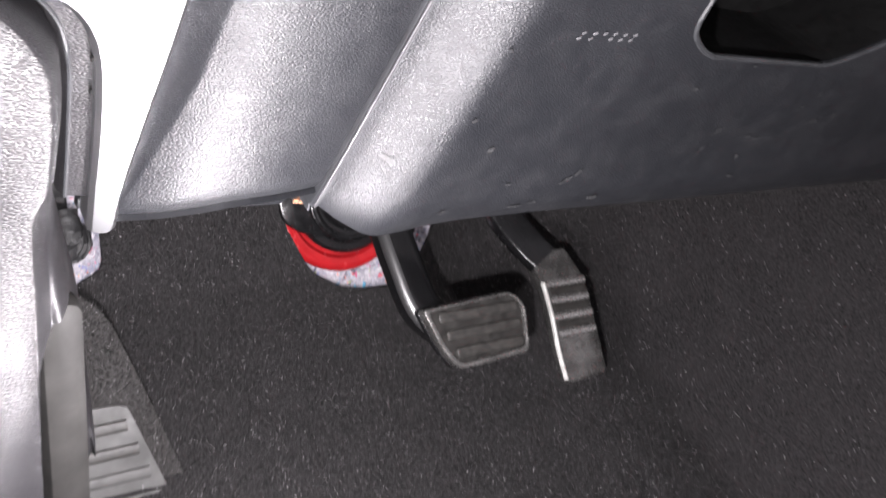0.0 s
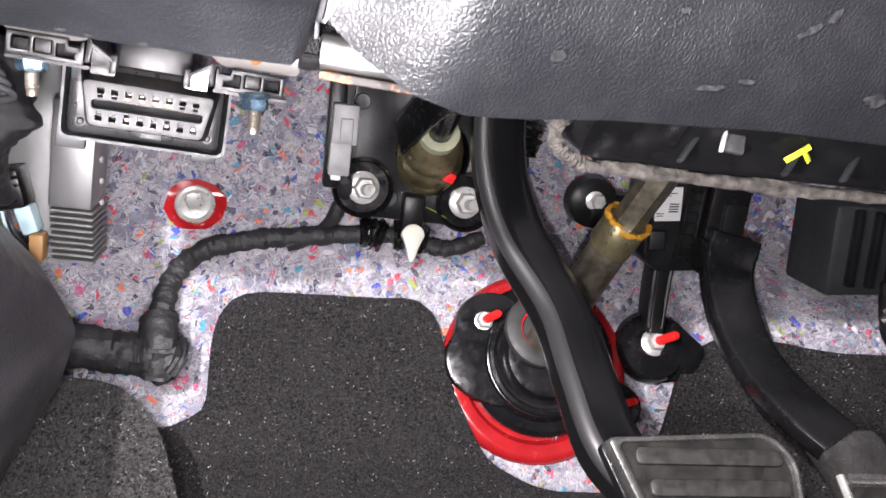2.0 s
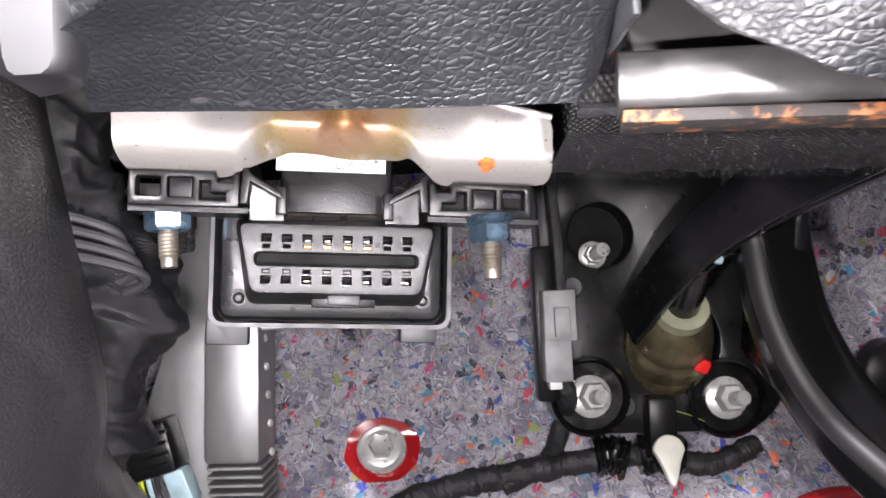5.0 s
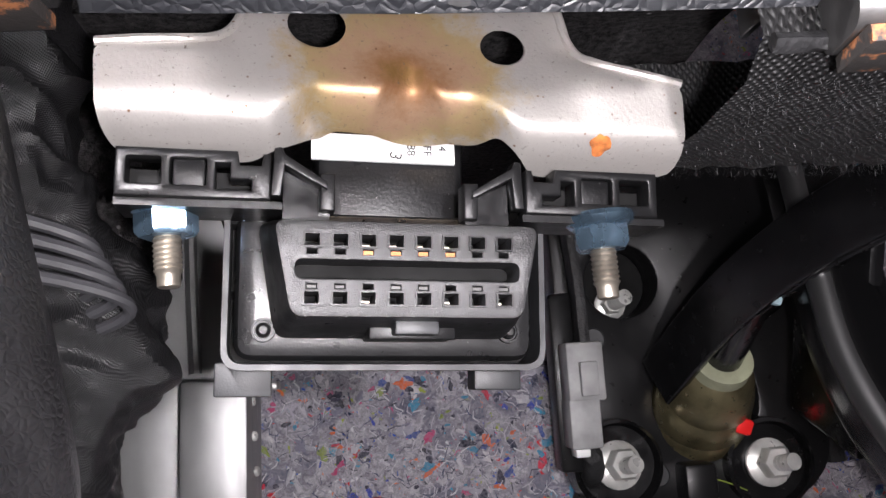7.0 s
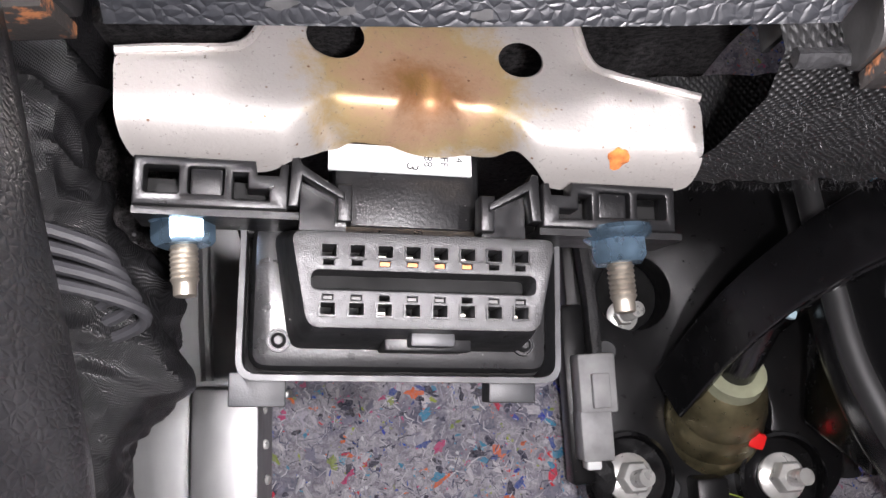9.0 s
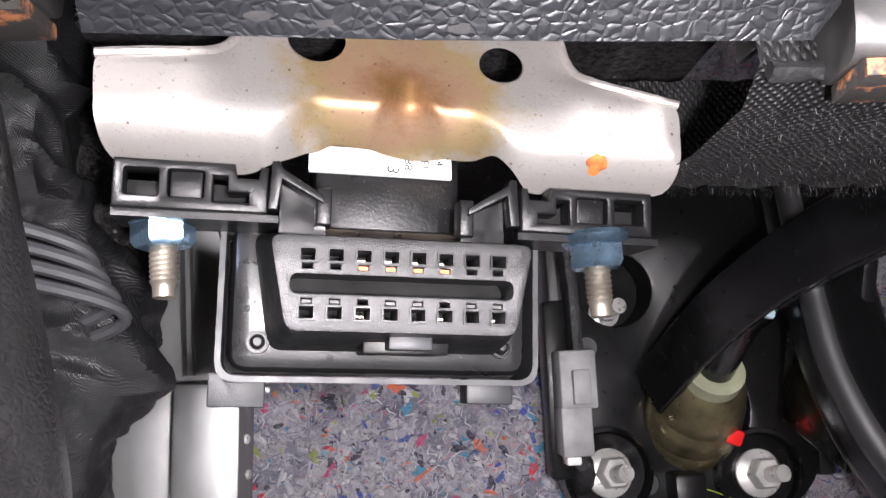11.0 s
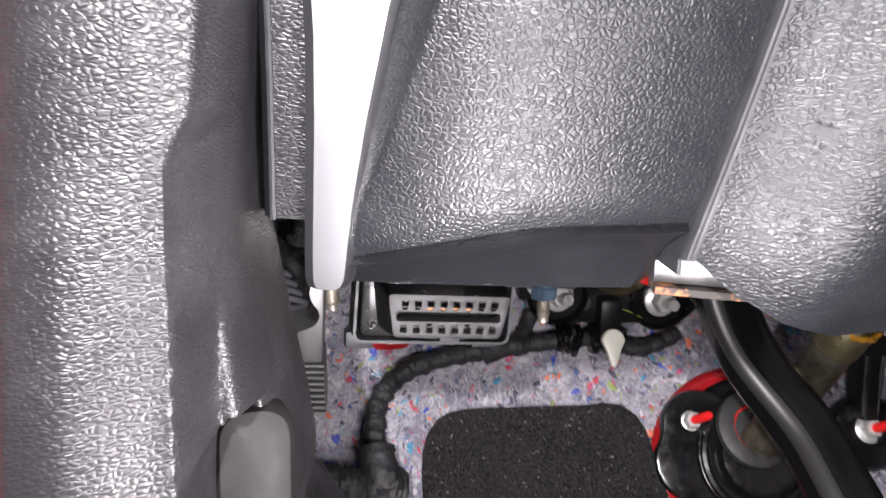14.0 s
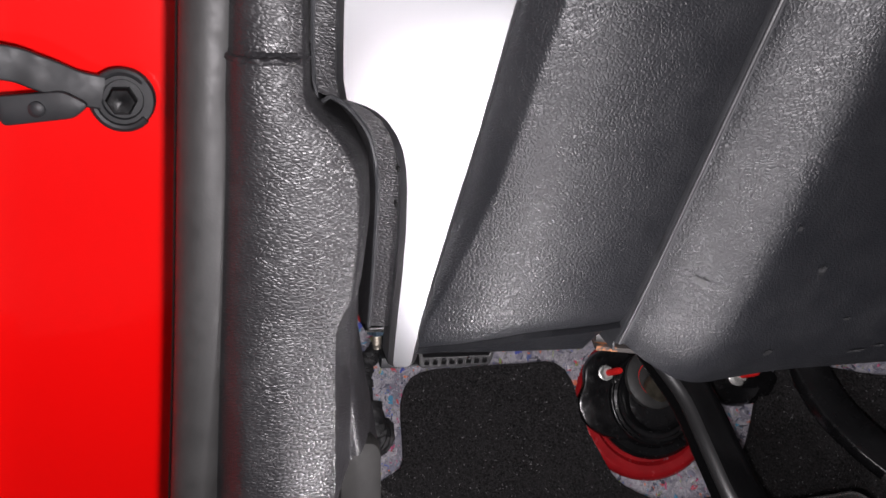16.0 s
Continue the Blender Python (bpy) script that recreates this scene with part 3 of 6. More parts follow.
def scatter(name, count, area, surface, length, width, rise, material, label, category, seed, keep=None):
    """Loose fibres or shreds strewn on a surface: bent strips of two quads each, in one mesh."""
    rng = np.random.default_rng(seed)
    verts, faces = [], []
    for _ in range(count):
        u, v = rng.uniform(area[0], area[1]), rng.uniform(area[2], area[3])
        if keep and not keep(u, v):
            continue
        p = surface(u, v)
        du, dv = surface(u + 0.002, v) - p, surface(u, v + 0.002) - p
        du.normalize()
        dv.normalize()
        n = du.cross(dv)
        a = rng.uniform(0, 6.2832)
        d = du * math.cos(a) + dv * math.sin(a)
        w = (dv * math.cos(a) - du * math.sin(a)) * width * rng.uniform(0.4, 1.3)
        k = length * rng.uniform(0.3, 1.6)
        lift, bend = rise * rng.uniform(0.2, 1.2), rng.uniform(-0.35, 0.35) * k
        base = len(verts)
        mid = p + d * k * 0.5 + n * (lift * 0.6 + 0.0003) + w.normalized() * bend
        end = p + d * k + n * (lift + 0.0001)
        for q, f in ((p - n * 0.0004, 0.6), (mid, 1.0), (end, 0.5)):
            verts += [q - w * f, q + w * f]
        faces += [(base, base + 1, base + 3, base + 2), (base + 2, base + 3, base + 5, base + 4)]
    me = bpy.data.meshes.new(name)
    me.from_pydata(verts, [], faces)
    me.materials.append(material)
    return tagged(new(name, me), label, category, kind="stuff")


scatter("felt_shreds", 14000, (-0.10, 0.50, 0.09, 0.40), lambda x, z: felt_surface(x, z) + Vector((0, -0.0006, 0)), 0.0052, 0.00032, 0.0009, SHREDS,
        "loose grey and white fibres of the felt", "fibres", 3)
scatter("carpet_pile", 70000, (-0.02, 0.46, -0.16, 0.205), carpet_surface, 0.0016, 0.00016, 0.0020, PILE, "black carpet pile with pale lint", "carpet pile", 4,
        keep=lambda u, v: inside(u, v, tongue))



def rags(name, count, area, surface, size, material, label, category, seed):
    """Small torn rags of uneven outline, slightly domed, pressed into a surface."""
    rng = np.random.default_rng(seed)
    verts, faces = [], []
    for _ in range(count):
        u, v = rng.uniform(area[0], area[1]), rng.uniform(area[2], area[3])
        p = surface(u, v)
        du, dv = surface(u + 0.002, v) - p, surface(u, v + 0.002) - p
        du.normalize()
        dv.normalize()
        n = du.cross(dv)
        r = size * rng.uniform(0.3, 1.0) ** 1.6
        a, squash = rng.uniform(0, 6.2832), rng.uniform(0.25, 0.8)
        e, f = du * math.cos(a) + dv * math.sin(a), (dv * math.cos(a) - du * math.sin(a)) * squash
        base = len(verts)
        verts.append(p + n * 0.0007)
        for k in range(11):
            q = 2 * math.pi * k / 11
            verts.append(p + (e * math.cos(q) + f * math.sin(q)) * r * rng.uniform(0.45, 1.15) - n * 0.0006)
        faces += [(base, base + 1 + k, base + 1 + (k + 1) % 11) for k in range(11)]
    me = bpy.data.meshes.new(name)
    me.from_pydata(verts, [], faces)
    me.materials.append(material)
    return tagged(new(name, me), label, category, kind="stuff")


rags("felt_rags", 4800, (-0.10, 0.50, 0.09, 0.40), lambda x, z: felt_surface(x, z) + Vector((0, -0.0009, 0)), 0.0050, RAGS,
     "coloured cloth rags pressed into the grey felt", "shreds", 6)

scatter("lint", 1500, (-0.02, 0.60, -0.45, 0.20), lambda u, v: carpet_surface(u, v) + Vector((0, 0, 0.0012)), 0.0010, 0.00015, 0.0006, LINT, "white lint flecks on the carpet", "lint", 12,
        keep=lambda u, v: inside(u, v, tongue))

# footrest: a raised carpeted block with a ribbed rubber pad
FN = Vector((0, -0.806, 0.592))


def rest_point(x, s, up=0.0):
    """s runs up the sloping face of the footrest."""
    return Vector((x, 0.040 + 0.592 * s, 0.085 + 0.806 * s)) + FN * up


REST_OUT = rounded([(-0.16, -0.10), (0.056, -0.10), (0.040, -0.03), (0.018, 0.04), (-0.004, 0.100), (-0.026, 0.122), (-0.16, 0.130)], [0, 0, 0.01, 0.02, 0.012, 0.014, 0])
REST_PAD = rounded([(-0.12, -0.10), (0.050, -0.10), (0.027, -0.033), (0.002, 0.038), (-0.12, 0.040)], [0, 0, 0.006, 0.004, 0])


def footrest():
    t = thing("footrest", "carpeted footrest with a worn ribbed rubber pad", "footrest")
    t.location = (-0.05, 0.05, 0.06)

    def face(u, v):
        w = 0.0015 * noise.noise((u * 40, v * 40, 9))
        over = step3(0.115, 0.150, v) * 0.02
        return rest_point(u, v, w - over)

    part("carpet_block", sheet(REST_OUT, 0.008, face, (0.0, 0.03, -0.045)), CARPET_GREY, t)
    part("rubber_pad", sheet(REST_PAD, 0.006, lambda u, v: rest_point(u, v, 0.005 + 0.001 * noise.noise((u * 60, v * 60, 4))), (0, 0.004, -0.003)), LEVER, t, "worn grey rubber pad")
    for k in range(7):
        s = 0.024 - 0.0175 * k
        bm = bmesh.new()
        end = -0.004 - 0.35 * (s - 0.038)
        p0, p1 = rest_point(-0.11, s - 0.003, 0.0062), rest_point(end, s, 0.0062)
        sweep([p0, (p0 + p1) / 2, p1], rounded([(-0.0040, -0.0022), (0.0040, -0.0022), (0.0040, 0.0022), (-0.0040, 0.0022)], 0.0016, 3), 3, hint=FN, bm=bm)
        # upper two ribs darker: shade of recesses is put into their colour
        part("rib", bm, PEDALRUB if k < 2 else LEVER, t)


footrest()
scatter("footrest_pile", 16000, (-0.075, 0.050, -0.06, 0.124), lambda u, v: rest_point(u, v, 0.0006), 0.0014, 0.00014, 0.0014, PILE, "dark grey pile of the footrest carpet", "carpet pile", 21,
        keep=lambda u, v: inside(u, v, REST_OUT) and not inside(u, v, REST_PAD))

# ---- dashboard lower panels ----


def seam_x(z):
    return 0.0538 + 0.172 * (z - 0.368)


def left_x(z):
    return blend([(0.35, -0.036), (0.377, -0.033), (0.40, -0.0275), (0.443, -0.0190), (0.510, -0.0095), (0.62, 0.008)], z)


def fold_z(k):
    return blend([(0.0, 0.3630), (0.12, 0.3660), (0.30, 0.3700), (0.50, 0.3733), (0.62, 0.3740), (1.0, 0.3737)], k)


def panel_y(x, z):
    """Front of the left panel: convex, its left flank turned away, its lower lip folded under."""
    l, r = left_x(z), seam_x(z)
    k = (x - l) / (r - l)
    y = -0.073 - 0.24 * (z - 0.372) + 0.6 * max(0, z - 0.5) ** 2
    flank = blend([(0.36, 0.002), (0.38, 0.003), (0.44, 0.0105), (0.51, 0.014)], z)
    y += 0.75 * max(0.0, flank - (x - l))
    y += (0.046 if k < 0.44 else 0.022) * (k - 0.44) ** 2
    fold = fold_z(k)
    if z < fold:
        f = min(1.0, (fold - z) / (fold - low_left(k)))
        y += 0.004 * min(1.0, f * 5) * (1 - f) + (-0.0445 - y) * f
    elif z < fold + 0.012:
        y += 0.004 * (1 - (z - fold) / 0.012) ** 2
    return y


def left_panel(u, v):
    l, r = left_x(v), seam_x(v) - 0.0004
    x = l + (r - l) * u
    return Vector((x, panel_y(x, v), v))


# cross-section beside the seam: a ramp toward the driver, a soft crest, and a slow fall behind it
CREST_D = [0.001 * i for i in range(140)]
CREST_Y = np.cumsum([0.001 * (-0.05 - 0.56 * step3(0, 0.016, d) + 0.78 * step3(0.024, 0.045, d) - 0.17 * step3(0.055, 0.10, d)) for d in CREST_D])


def wedge_y(x, z):
    d = x - seam_x(z)
    y = -0.073 - 0.24 * (z - 0.372) + 0.6 * max(0, z - 0.5) ** 2
    y += 0.0035 + float(np.interp(d, CREST_D, CREST_Y)) + 0.008 * step3(0.06, 0.25, d) * step3(0.35, 0.40, z)
    if z < 0.378:
        y += 0.012 * ((0.378 - z) / 0.035) ** 2
    return y


def grid_panel(low, high, nu, nv, surf, ease=1.0):
    """A fine quilt between a lower and an upper edge."""
    bm = bmesh.new()
    rows = []
    for j in range(nv + 1):
        f = (j / nv) ** ease
        rows.append([bm.verts.new(surf(i / nu, low(i / nu) + (high(i / nu) - low(i / nu)) * f)) for i in range(nu + 1)])
    for j in range(nv):
        for i in range(nu):
            bm.faces.new((rows[j][i], rows[j][i + 1], rows[j + 1][i + 1], rows[j + 1][i]))
    made = bmesh.ops.extrude_face_region(bm, geom=bm.faces[:])
    bmesh.ops.translate(bm, vec=(0, 0.003, 0.0015), verts=[g for g in made["geom"] if isinstance(g, bmesh.types.BMVert)])
    return bm


def low_left(u):
    return blend([(0.0, 0.3550), (0.4, 0.3536), (0.7, 0.3530), (0.955, 0.3528), (0.99, 0.3570), (1.0, 0.3625)], u)


knee = thing("dashboard_cover", "black leather-grained lower dashboard cover, scuffed along its lower lip", "dash panel")
knee.location = (0.01, -0.06, 0.355)
part("face", grid_panel(fold_z, lambda u: 0.66, 90, 110, left_panel, 1.5), LEATHER, knee)
part("lower_lip", grid_panel(low_left, lambda u: fold_z(u) - 0.00005, 90, 12, left_panel), LEATHER, knee, "dusty underside lip")
for u0, v0, w, h in ((0.47, 0.0010, 0.0026, 0.0006), (0.22, 0.0016, 0.0030, 0.0006), (0.30, 0.0012, 0.0016, 0.0005)):
    rng = random.Random(int(u0 * 1000))
    cx = left_x(0.356) + (seam_x(0.356) - left_x(0.356)) * u0
    cz = low_left(u0) + v0
    loop = [(cx + w * math.cos(a) * rng.uniform(0.3, 1), cz + h * math.sin(a) * rng.uniform(0.4, 1)) for a in (k * math.pi / 7 for k in range(14))]
    part("scuff", sheet(loop, 0.0005, lambda x, z: Vector((x, panel_y(x, z) - 0.0004, z - 0.0002)), None), DUSTY, knee, "dusty grey scrape")


def wedge_panel(x, z):
    return Vector((x, wedge_y(x, z), z))


wedge_out = [(seam_x(0.368) + 0.0005, 0.368), (0.066, 0.358), (0.080, 0.3500), (0.096, 0.3455), (0.115, 0.3462), (0.14, 0.3485), (0.19, 0.3505), (0.30, 0.3490), (0.72, 0.347), (0.72, 0.66),
             (seam_x(0.66), 0.66), (seam_x(0.58), 0.58), (seam_x(0.51), 0.51), (seam_x(0.44), 0.44)]
pocket = rounded([(0.209, 0.500), (0.211, 0.472), (0.231, 0.4575), (0.335, 0.4500), (0.365, 0.464), (0.42, 0.50), (0.42, 0.56), (0.215, 0.56)], [0, 0.008, 0.014, 0.012, 0.01, 0, 0, 0])
wedge = thing("column_panel", "black grained lower steering column panel with a dark pocket and white scuffs", "dash panel")
wedge.location = (0.3, -0.08, 0.36)
part("panel", sheet([(x - seam_x(z), z) for x, z in wedge_out], 0.004, lambda d, z: wedge_panel(seam_x(z) + d, z), (0, 0.003, 0.001), [[(x - seam_x(z), z) for x, z in pocket]]), LEATHER, wedge)
bm = bmesh.new()
rows = []
for j in range(60):
    z = 0.366 + (0.66 - 0.366) * j / 59
    x = seam_x(z)
    y = wedge_y(x + 0.0006, z)
    rows.append([bm.verts.new(q) for q in ((x + 0.0022, y - 0.0004, z), (x + 0.0008, y - 0.0002, z), (x - 0.0004, y + 0.0010, z), (x - 0.0008, y + 0.003, z), (x - 0.0004, y + 0.055, z))])
for a, b in zip(rows, rows[1:]):
    for i in range(4):
        bm.faces.new((a[i], a[i + 1], b[i + 1], b[i]))
part("rolled_edge", bm, SMOOTH, wedge)
part("inner_flange", box((seam_x(0.364) + 0.0002, wedge_y(seam_x(0.366), 0.366) + 0.029, 0.3640), (0.0012, 0.052, 0.0050), 0.0003), SMOOTH, wedge)
part("piping", tube([Vector((seam_x(z) + 0.0002, wedge_y(seam_x(z) + 0.0006, z) - 0.0007, z)) for z in (0.367, 0.40, 0.44, 0.48, 0.52, 0.58, 0.65)], 0.0008, 10, 8), PIPING, wedge, "raised edge along the seam")
# shallow pocket lined near-black: the colour carries the shade of a deeper one
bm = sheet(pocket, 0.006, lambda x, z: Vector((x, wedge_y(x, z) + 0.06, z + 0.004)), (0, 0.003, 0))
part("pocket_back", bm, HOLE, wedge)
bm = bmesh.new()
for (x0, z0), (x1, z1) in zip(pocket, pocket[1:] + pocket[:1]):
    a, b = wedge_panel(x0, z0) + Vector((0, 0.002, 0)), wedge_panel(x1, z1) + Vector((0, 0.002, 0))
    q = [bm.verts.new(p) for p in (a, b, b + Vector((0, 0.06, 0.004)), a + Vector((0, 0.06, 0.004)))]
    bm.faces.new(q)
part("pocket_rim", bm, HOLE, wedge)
part("pocket_edge", tube([wedge_panel(x, z) + Vector((0, 0.0006, 0)) for x, z in pocket if z < 0.53], 0.0016, 2, 8), SMOOTH, wedge)
# a mark too small to read: short slanted bars
for i, (x, z, n) in enumerate([(0.143, 0.4705, 2), (0.150, 0.4700, 2), (0.156, 0.4698, 1), (0.162, 0.4696, 2), (0.168, 0.4692, 2), (0.174, 0.4690, 2)]):
    bm = bmesh.new()
    for k in range(n):
        zz = z + 0.0012 - 0.0026 * k
        xx = x + 0.0012 - 0.0014 * k
        box((xx, wedge_y(xx, zz) - 0.0003, zz), (0.0022, 0.0003, 0.0016), 0.0001, (14, -25, 0), bm=bm, seg=1)
    part("mark", bm, SCUFF, wedge)
for x, z, w, h, tilt in [(0.0774, 0.4008, 4.5, 2.2, -0.5), (0.117, 0.3648, 3.4, 2.2, 0.4), (0.1258, 0.4067, 3.0, 3.4, 0.2), (0.164, 0.3612, 7.0, 1.0, 0.1), (0.173, 0.3640, 4.2, 1.2, 0.0), (0.187, 0.3796, 6.0, 1.6, 0.6), (0.193, 0.3840, 3.4, 1.6, 0.9),
                         (0.2147, 0.3630, 4.6, 3.0, 0.3), (0.240, 0.437, 3.2, 1.8, 0.0), (0.2829, 0.4056, 2.6, 4.2, -0.4), (0.279, 0.392, 1.0, 5.0, -0.5), (0.312, 0.400, 3.0, 1.8, 0.0), (0.3198, 0.398, 3.0, 1.4, 0.2), (0.3130, 0.3850, 2.0, 2.6, 0.2),
                         (0.3160, 0.3710, 3.6, 2.4, 0.1), (0.2732, 0.4507, 2.4, 1.2, 0.0), (0.3382, 0.420, 1.4, 4.6, -0.5), (0.346, 0.4300, 1.2, 4.8, -0.3), (0.360, 0.410, 3.0, 2.0, 0.5), (0.374, 0.414, 3.0, 1.8, 0.6), (0.107, 0.4651, 1.6, 1.4, 0.0), (0.106, 0.4279, 2.2, 1.6, 0.3), (0.149, 0.3803, 2.0, 1.2, 0.3)]:
    rng = random.Random(int(x * 1e4))
    loop = []
    for k in range(16):
        a, q = k * math.pi / 8, rng.uniform(0.45, 1.0)
        p, v = math.cos(a) * w * 1e-3 * q, math.sin(a) * h * 9e-4 * q
        loop.append((x + p * math.cos(tilt) - v * math.sin(tilt), z + p * math.sin(tilt) + v * math.cos(tilt)))
    part("scuff", sheet(loop, 0.0007, lambda a, b: wedge_panel(a, b) - Vector((0, 0.0009, 0)), None), SMUDGE, wedge, "pale scuff")

# silver end trim of the dashboard


def silver():
    bm = bmesh.new()
    prof = [(0.3572, -0.0424, -0.0330), (0.3580, -0.0435, -0.0317), (0.3600, -0.0440, -0.0308), (0.365, -0.0440, -0.0303), (0.380, -0.0436, -0.0287), (0.40, -0.0430, -0.0256), (0.42, -0.0428, -0.0218), (0.438, -0.0435, -0.0184),
            (0.446, -0.0444, -0.0168), (0.453, -0.0460, -0.0155), (0.459, -0.0485, -0.0144), (0.464, -0.0520, -0.0136), (0.4675, -0.0560, -0.0130), (0.4697, -0.0600, -0.0127), (0.4708, -0.0635, -0.0125),
            (0.4716, -0.0664, -0.0124), (0.479, -0.0678, -0.0112), (0.50, -0.0682, -0.0078), (0.55, -0.067, 0.0015), (0.66, -0.064, 0.02)]
    rings = []
    for z, l, r in prof:
        y = -0.062 - 0.20 * (z - 0.36)
        sec = [(l, y + 0.014), (l + 0.0004, y + 0.002), (l + 0.0025, y), ((l + r) / 2, y - 0.0002), (r - 0.0030, y - 0.0004), (r - 0.0012, y + 0.0012), (r, y + 0.005), (r - 0.0014, y + 0.010)]
        rings.append([bm.verts.new((x, yy, z)) for x, yy in sec])
    for a, b in zip(rings, rings[1:]):
        for i in range(len(a) - 1):
            bm.faces.new((a[i], a[i + 1], b[i + 1], b[i]))
    v = rings[0]
    bm.faces.new(v)
    bm.faces.new(rings[-1][::-1])
    t = thing("dash_end_trim", "satin silver trim strip on the end of the dashboard", "trim strip")
    t.location = (-0.037, -0.06, 0.3575)
    part("face", bm, SILVER, t)


silver()

# grained end face of the dashboard behind the silver strip
bm = bmesh.new()
rows = []
for z, x in ((0.375, -0.0500), (0.41, -0.0495), (0.438, -0.0497), (0.452, -0.0520), (0.460, -0.0550), (0.4675, -0.0610), (0.4715, -0.0670), (0.4735, -0.0725), (0.52, -0.0735), (0.66, -0.07)):
    y = -0.055 - 0.20 * (z - 0.36)
    rows.append([bm.verts.new(p) for p in ((x + 0.012, y - 0.002, z), (x - 0.002, y, z), (x - 0.004, y + 0.004, z), (x - 0.008, y + 0.06, z), (x - 0.010, y + 0.30, z))])
for a, b in zip(rows, rows[1:]):
    for i in range(4):
        bm.faces.new((a[i], a[i + 1], b[i + 1], b[i]))
cover = thing("dash_end_cover", "black grained end cover of the dashboard", "dash panel")
cover.location = (-0.06, -0.05, 0.375)
edge = [v.co.copy() for v in (r[1] for r in rows)]
part("panel", bm, KICK, cover)
part("edge_bead", tube([p + Vector((0.0005, -0.0008, 0)) for p in edge], 0.0008, 6, 6), SMOOTH, cover)
# small near-black blocks: the shade in two notches, given as colour
for f in (0.433, 0.447):
    part("notch_dark", box((-0.0452, -0.0640 - 0.20 * (f - 0.36), f), (0.001, 0.003, 0.002), 0.0003), HOLE, cover)

# ---- door side: kick trim, seal, painted pillar ----

KICK_EDGE = [(0.02, -0.090), (0.10, -0.078), (0.175, -0.056), (0.206, -0.038), (0.232, -0.031), (0.255, -0.044), (0.28, -0.046), (0.30, -0.0415), (0.32, -0.0445), (0.34, -0.0485), (0.37, -0.0535), (0.40, -0.0535), (0.43, -0.050), (0.45, -0.051), (0.462, -0.059), (0.473, -0.073), (0.62, -0.074)]


def kick_dents(x, z):
    """Depth of the hollow round the lever, with an arched upper end, and of the scoop above it."""
    arch = 0.3345 - 0.010 * ((x + 0.0550) / 0.0120) ** 2
    deep = 0.022 * step3(arch + 0.0010, arch - 0.0010, z) * step3(-0.0690, -0.0675, x) * step3(-0.0410, -0.0425, x)
    top = 0.4045 - 0.010 * max(0.0, (-0.058 - x) / 0.010) ** 2
    scoop = 0.016 * max(0.0, min(1.0, (x + 0.0685) / 0.0070)) - 0.004 * max(0.0, min(1.0, (x + 0.0610) / 0.0090))
    return deep + scoop * step3(top + 0.003, top - 0.004, z)


def kick_point(u, z):
    """u = 0 at the door seal, 0.62 at the inner crest, 1 deep in the footwell."""
    spread = 0.004 if u < 0.62 else 0.004 + 0.006 * min(1.0, (u - 0.62) / 0.08)
    e = sum(blend(KICK_EDGE, z + spread * j / 3) for j in range(-3, 4)) / 7
    crest = blend([(0.25, 0.05), (0.29, -0.024), (0.36, -0.028), (0.40, -0.035), (0.62, -0.035)], z)
    if u < 0.62:
        k = u / 0.62
        left = -0.1090 + 0.06 * (max(0.25, min(0.62, z)) - 0.40)
        x = left + (e - left) * k
        start = -0.087 + 0.045 * (z - 0.42)
        end = start - 0.012
        y = start - 0.012 * (1 - math.exp(-k / 0.08)) - 0.004 * math.sin(math.pi * k)
        y += (crest - end) * max(0, (k - 0.80) / 0.20) ** 2.2
        y -= 0.11 * max(0.0, min(0.16, 0.40 - z)) * step3(0.0, 0.2, k) * step3(-0.068, -0.090, x)
        y += 0.0025 * step3(0.4862, 0.4880, z) * step3(0.0, 0.08, k)
        y += kick_dents(x, z) * (1 - step3(0.80, 1.0, k))
    else:
        k = (u - 0.62) / 0.38
        x = e - 0.001 - 0.13 * k ** 1.15
        y = crest + (0.27 - crest) * k
    return Vector((x, y, z))


bm = bmesh.new()
nz, nu = 330, 150
zs = [0.05 + (0.62 - 0.05) * j / nz for j in range(nz + 1)]
rows = [[bm.verts.new(kick_point(i / nu, z)) for i in range(nu + 1)] for z in zs]
for a, b in zip(rows, rows[1:]):
    for i in range(nu):
        bm.faces.new((a[i], a[i + 1], b[i + 1], b[i]))
kick = thing("kick_trim", "black leather-grained kick panel trim, dusty and scratched", "trim panel")
kick.location = (-0.08, -0.09, 0.06)
part("panel", bm, KICK, kick)
part("upper_lip", sweep([kick_point(u, 0.4862) + Vector((0, 0.0004, 0)) for u in (0.02, 0.06, 0.15, 0.30, 0.45, 0.54)], circle(0.0011, 8), 6, ripple=0.25, seed=4), KICK, kick, "worn bright edge")
# slot is not cut: a near-black slab paints its shade on the trim
part("slot", slab(rounded([(-0.0800, 0.5400), (-0.0765, 0.4900), (-0.0755, 0.4900), (-0.0745, 0.5400)], 0.0004, 2), 0.004, pose(0, kick_point(0.56, 0.50).y - 0.0022, 0)), HOLE, kick, "narrow slot drawn as a near-black strip")

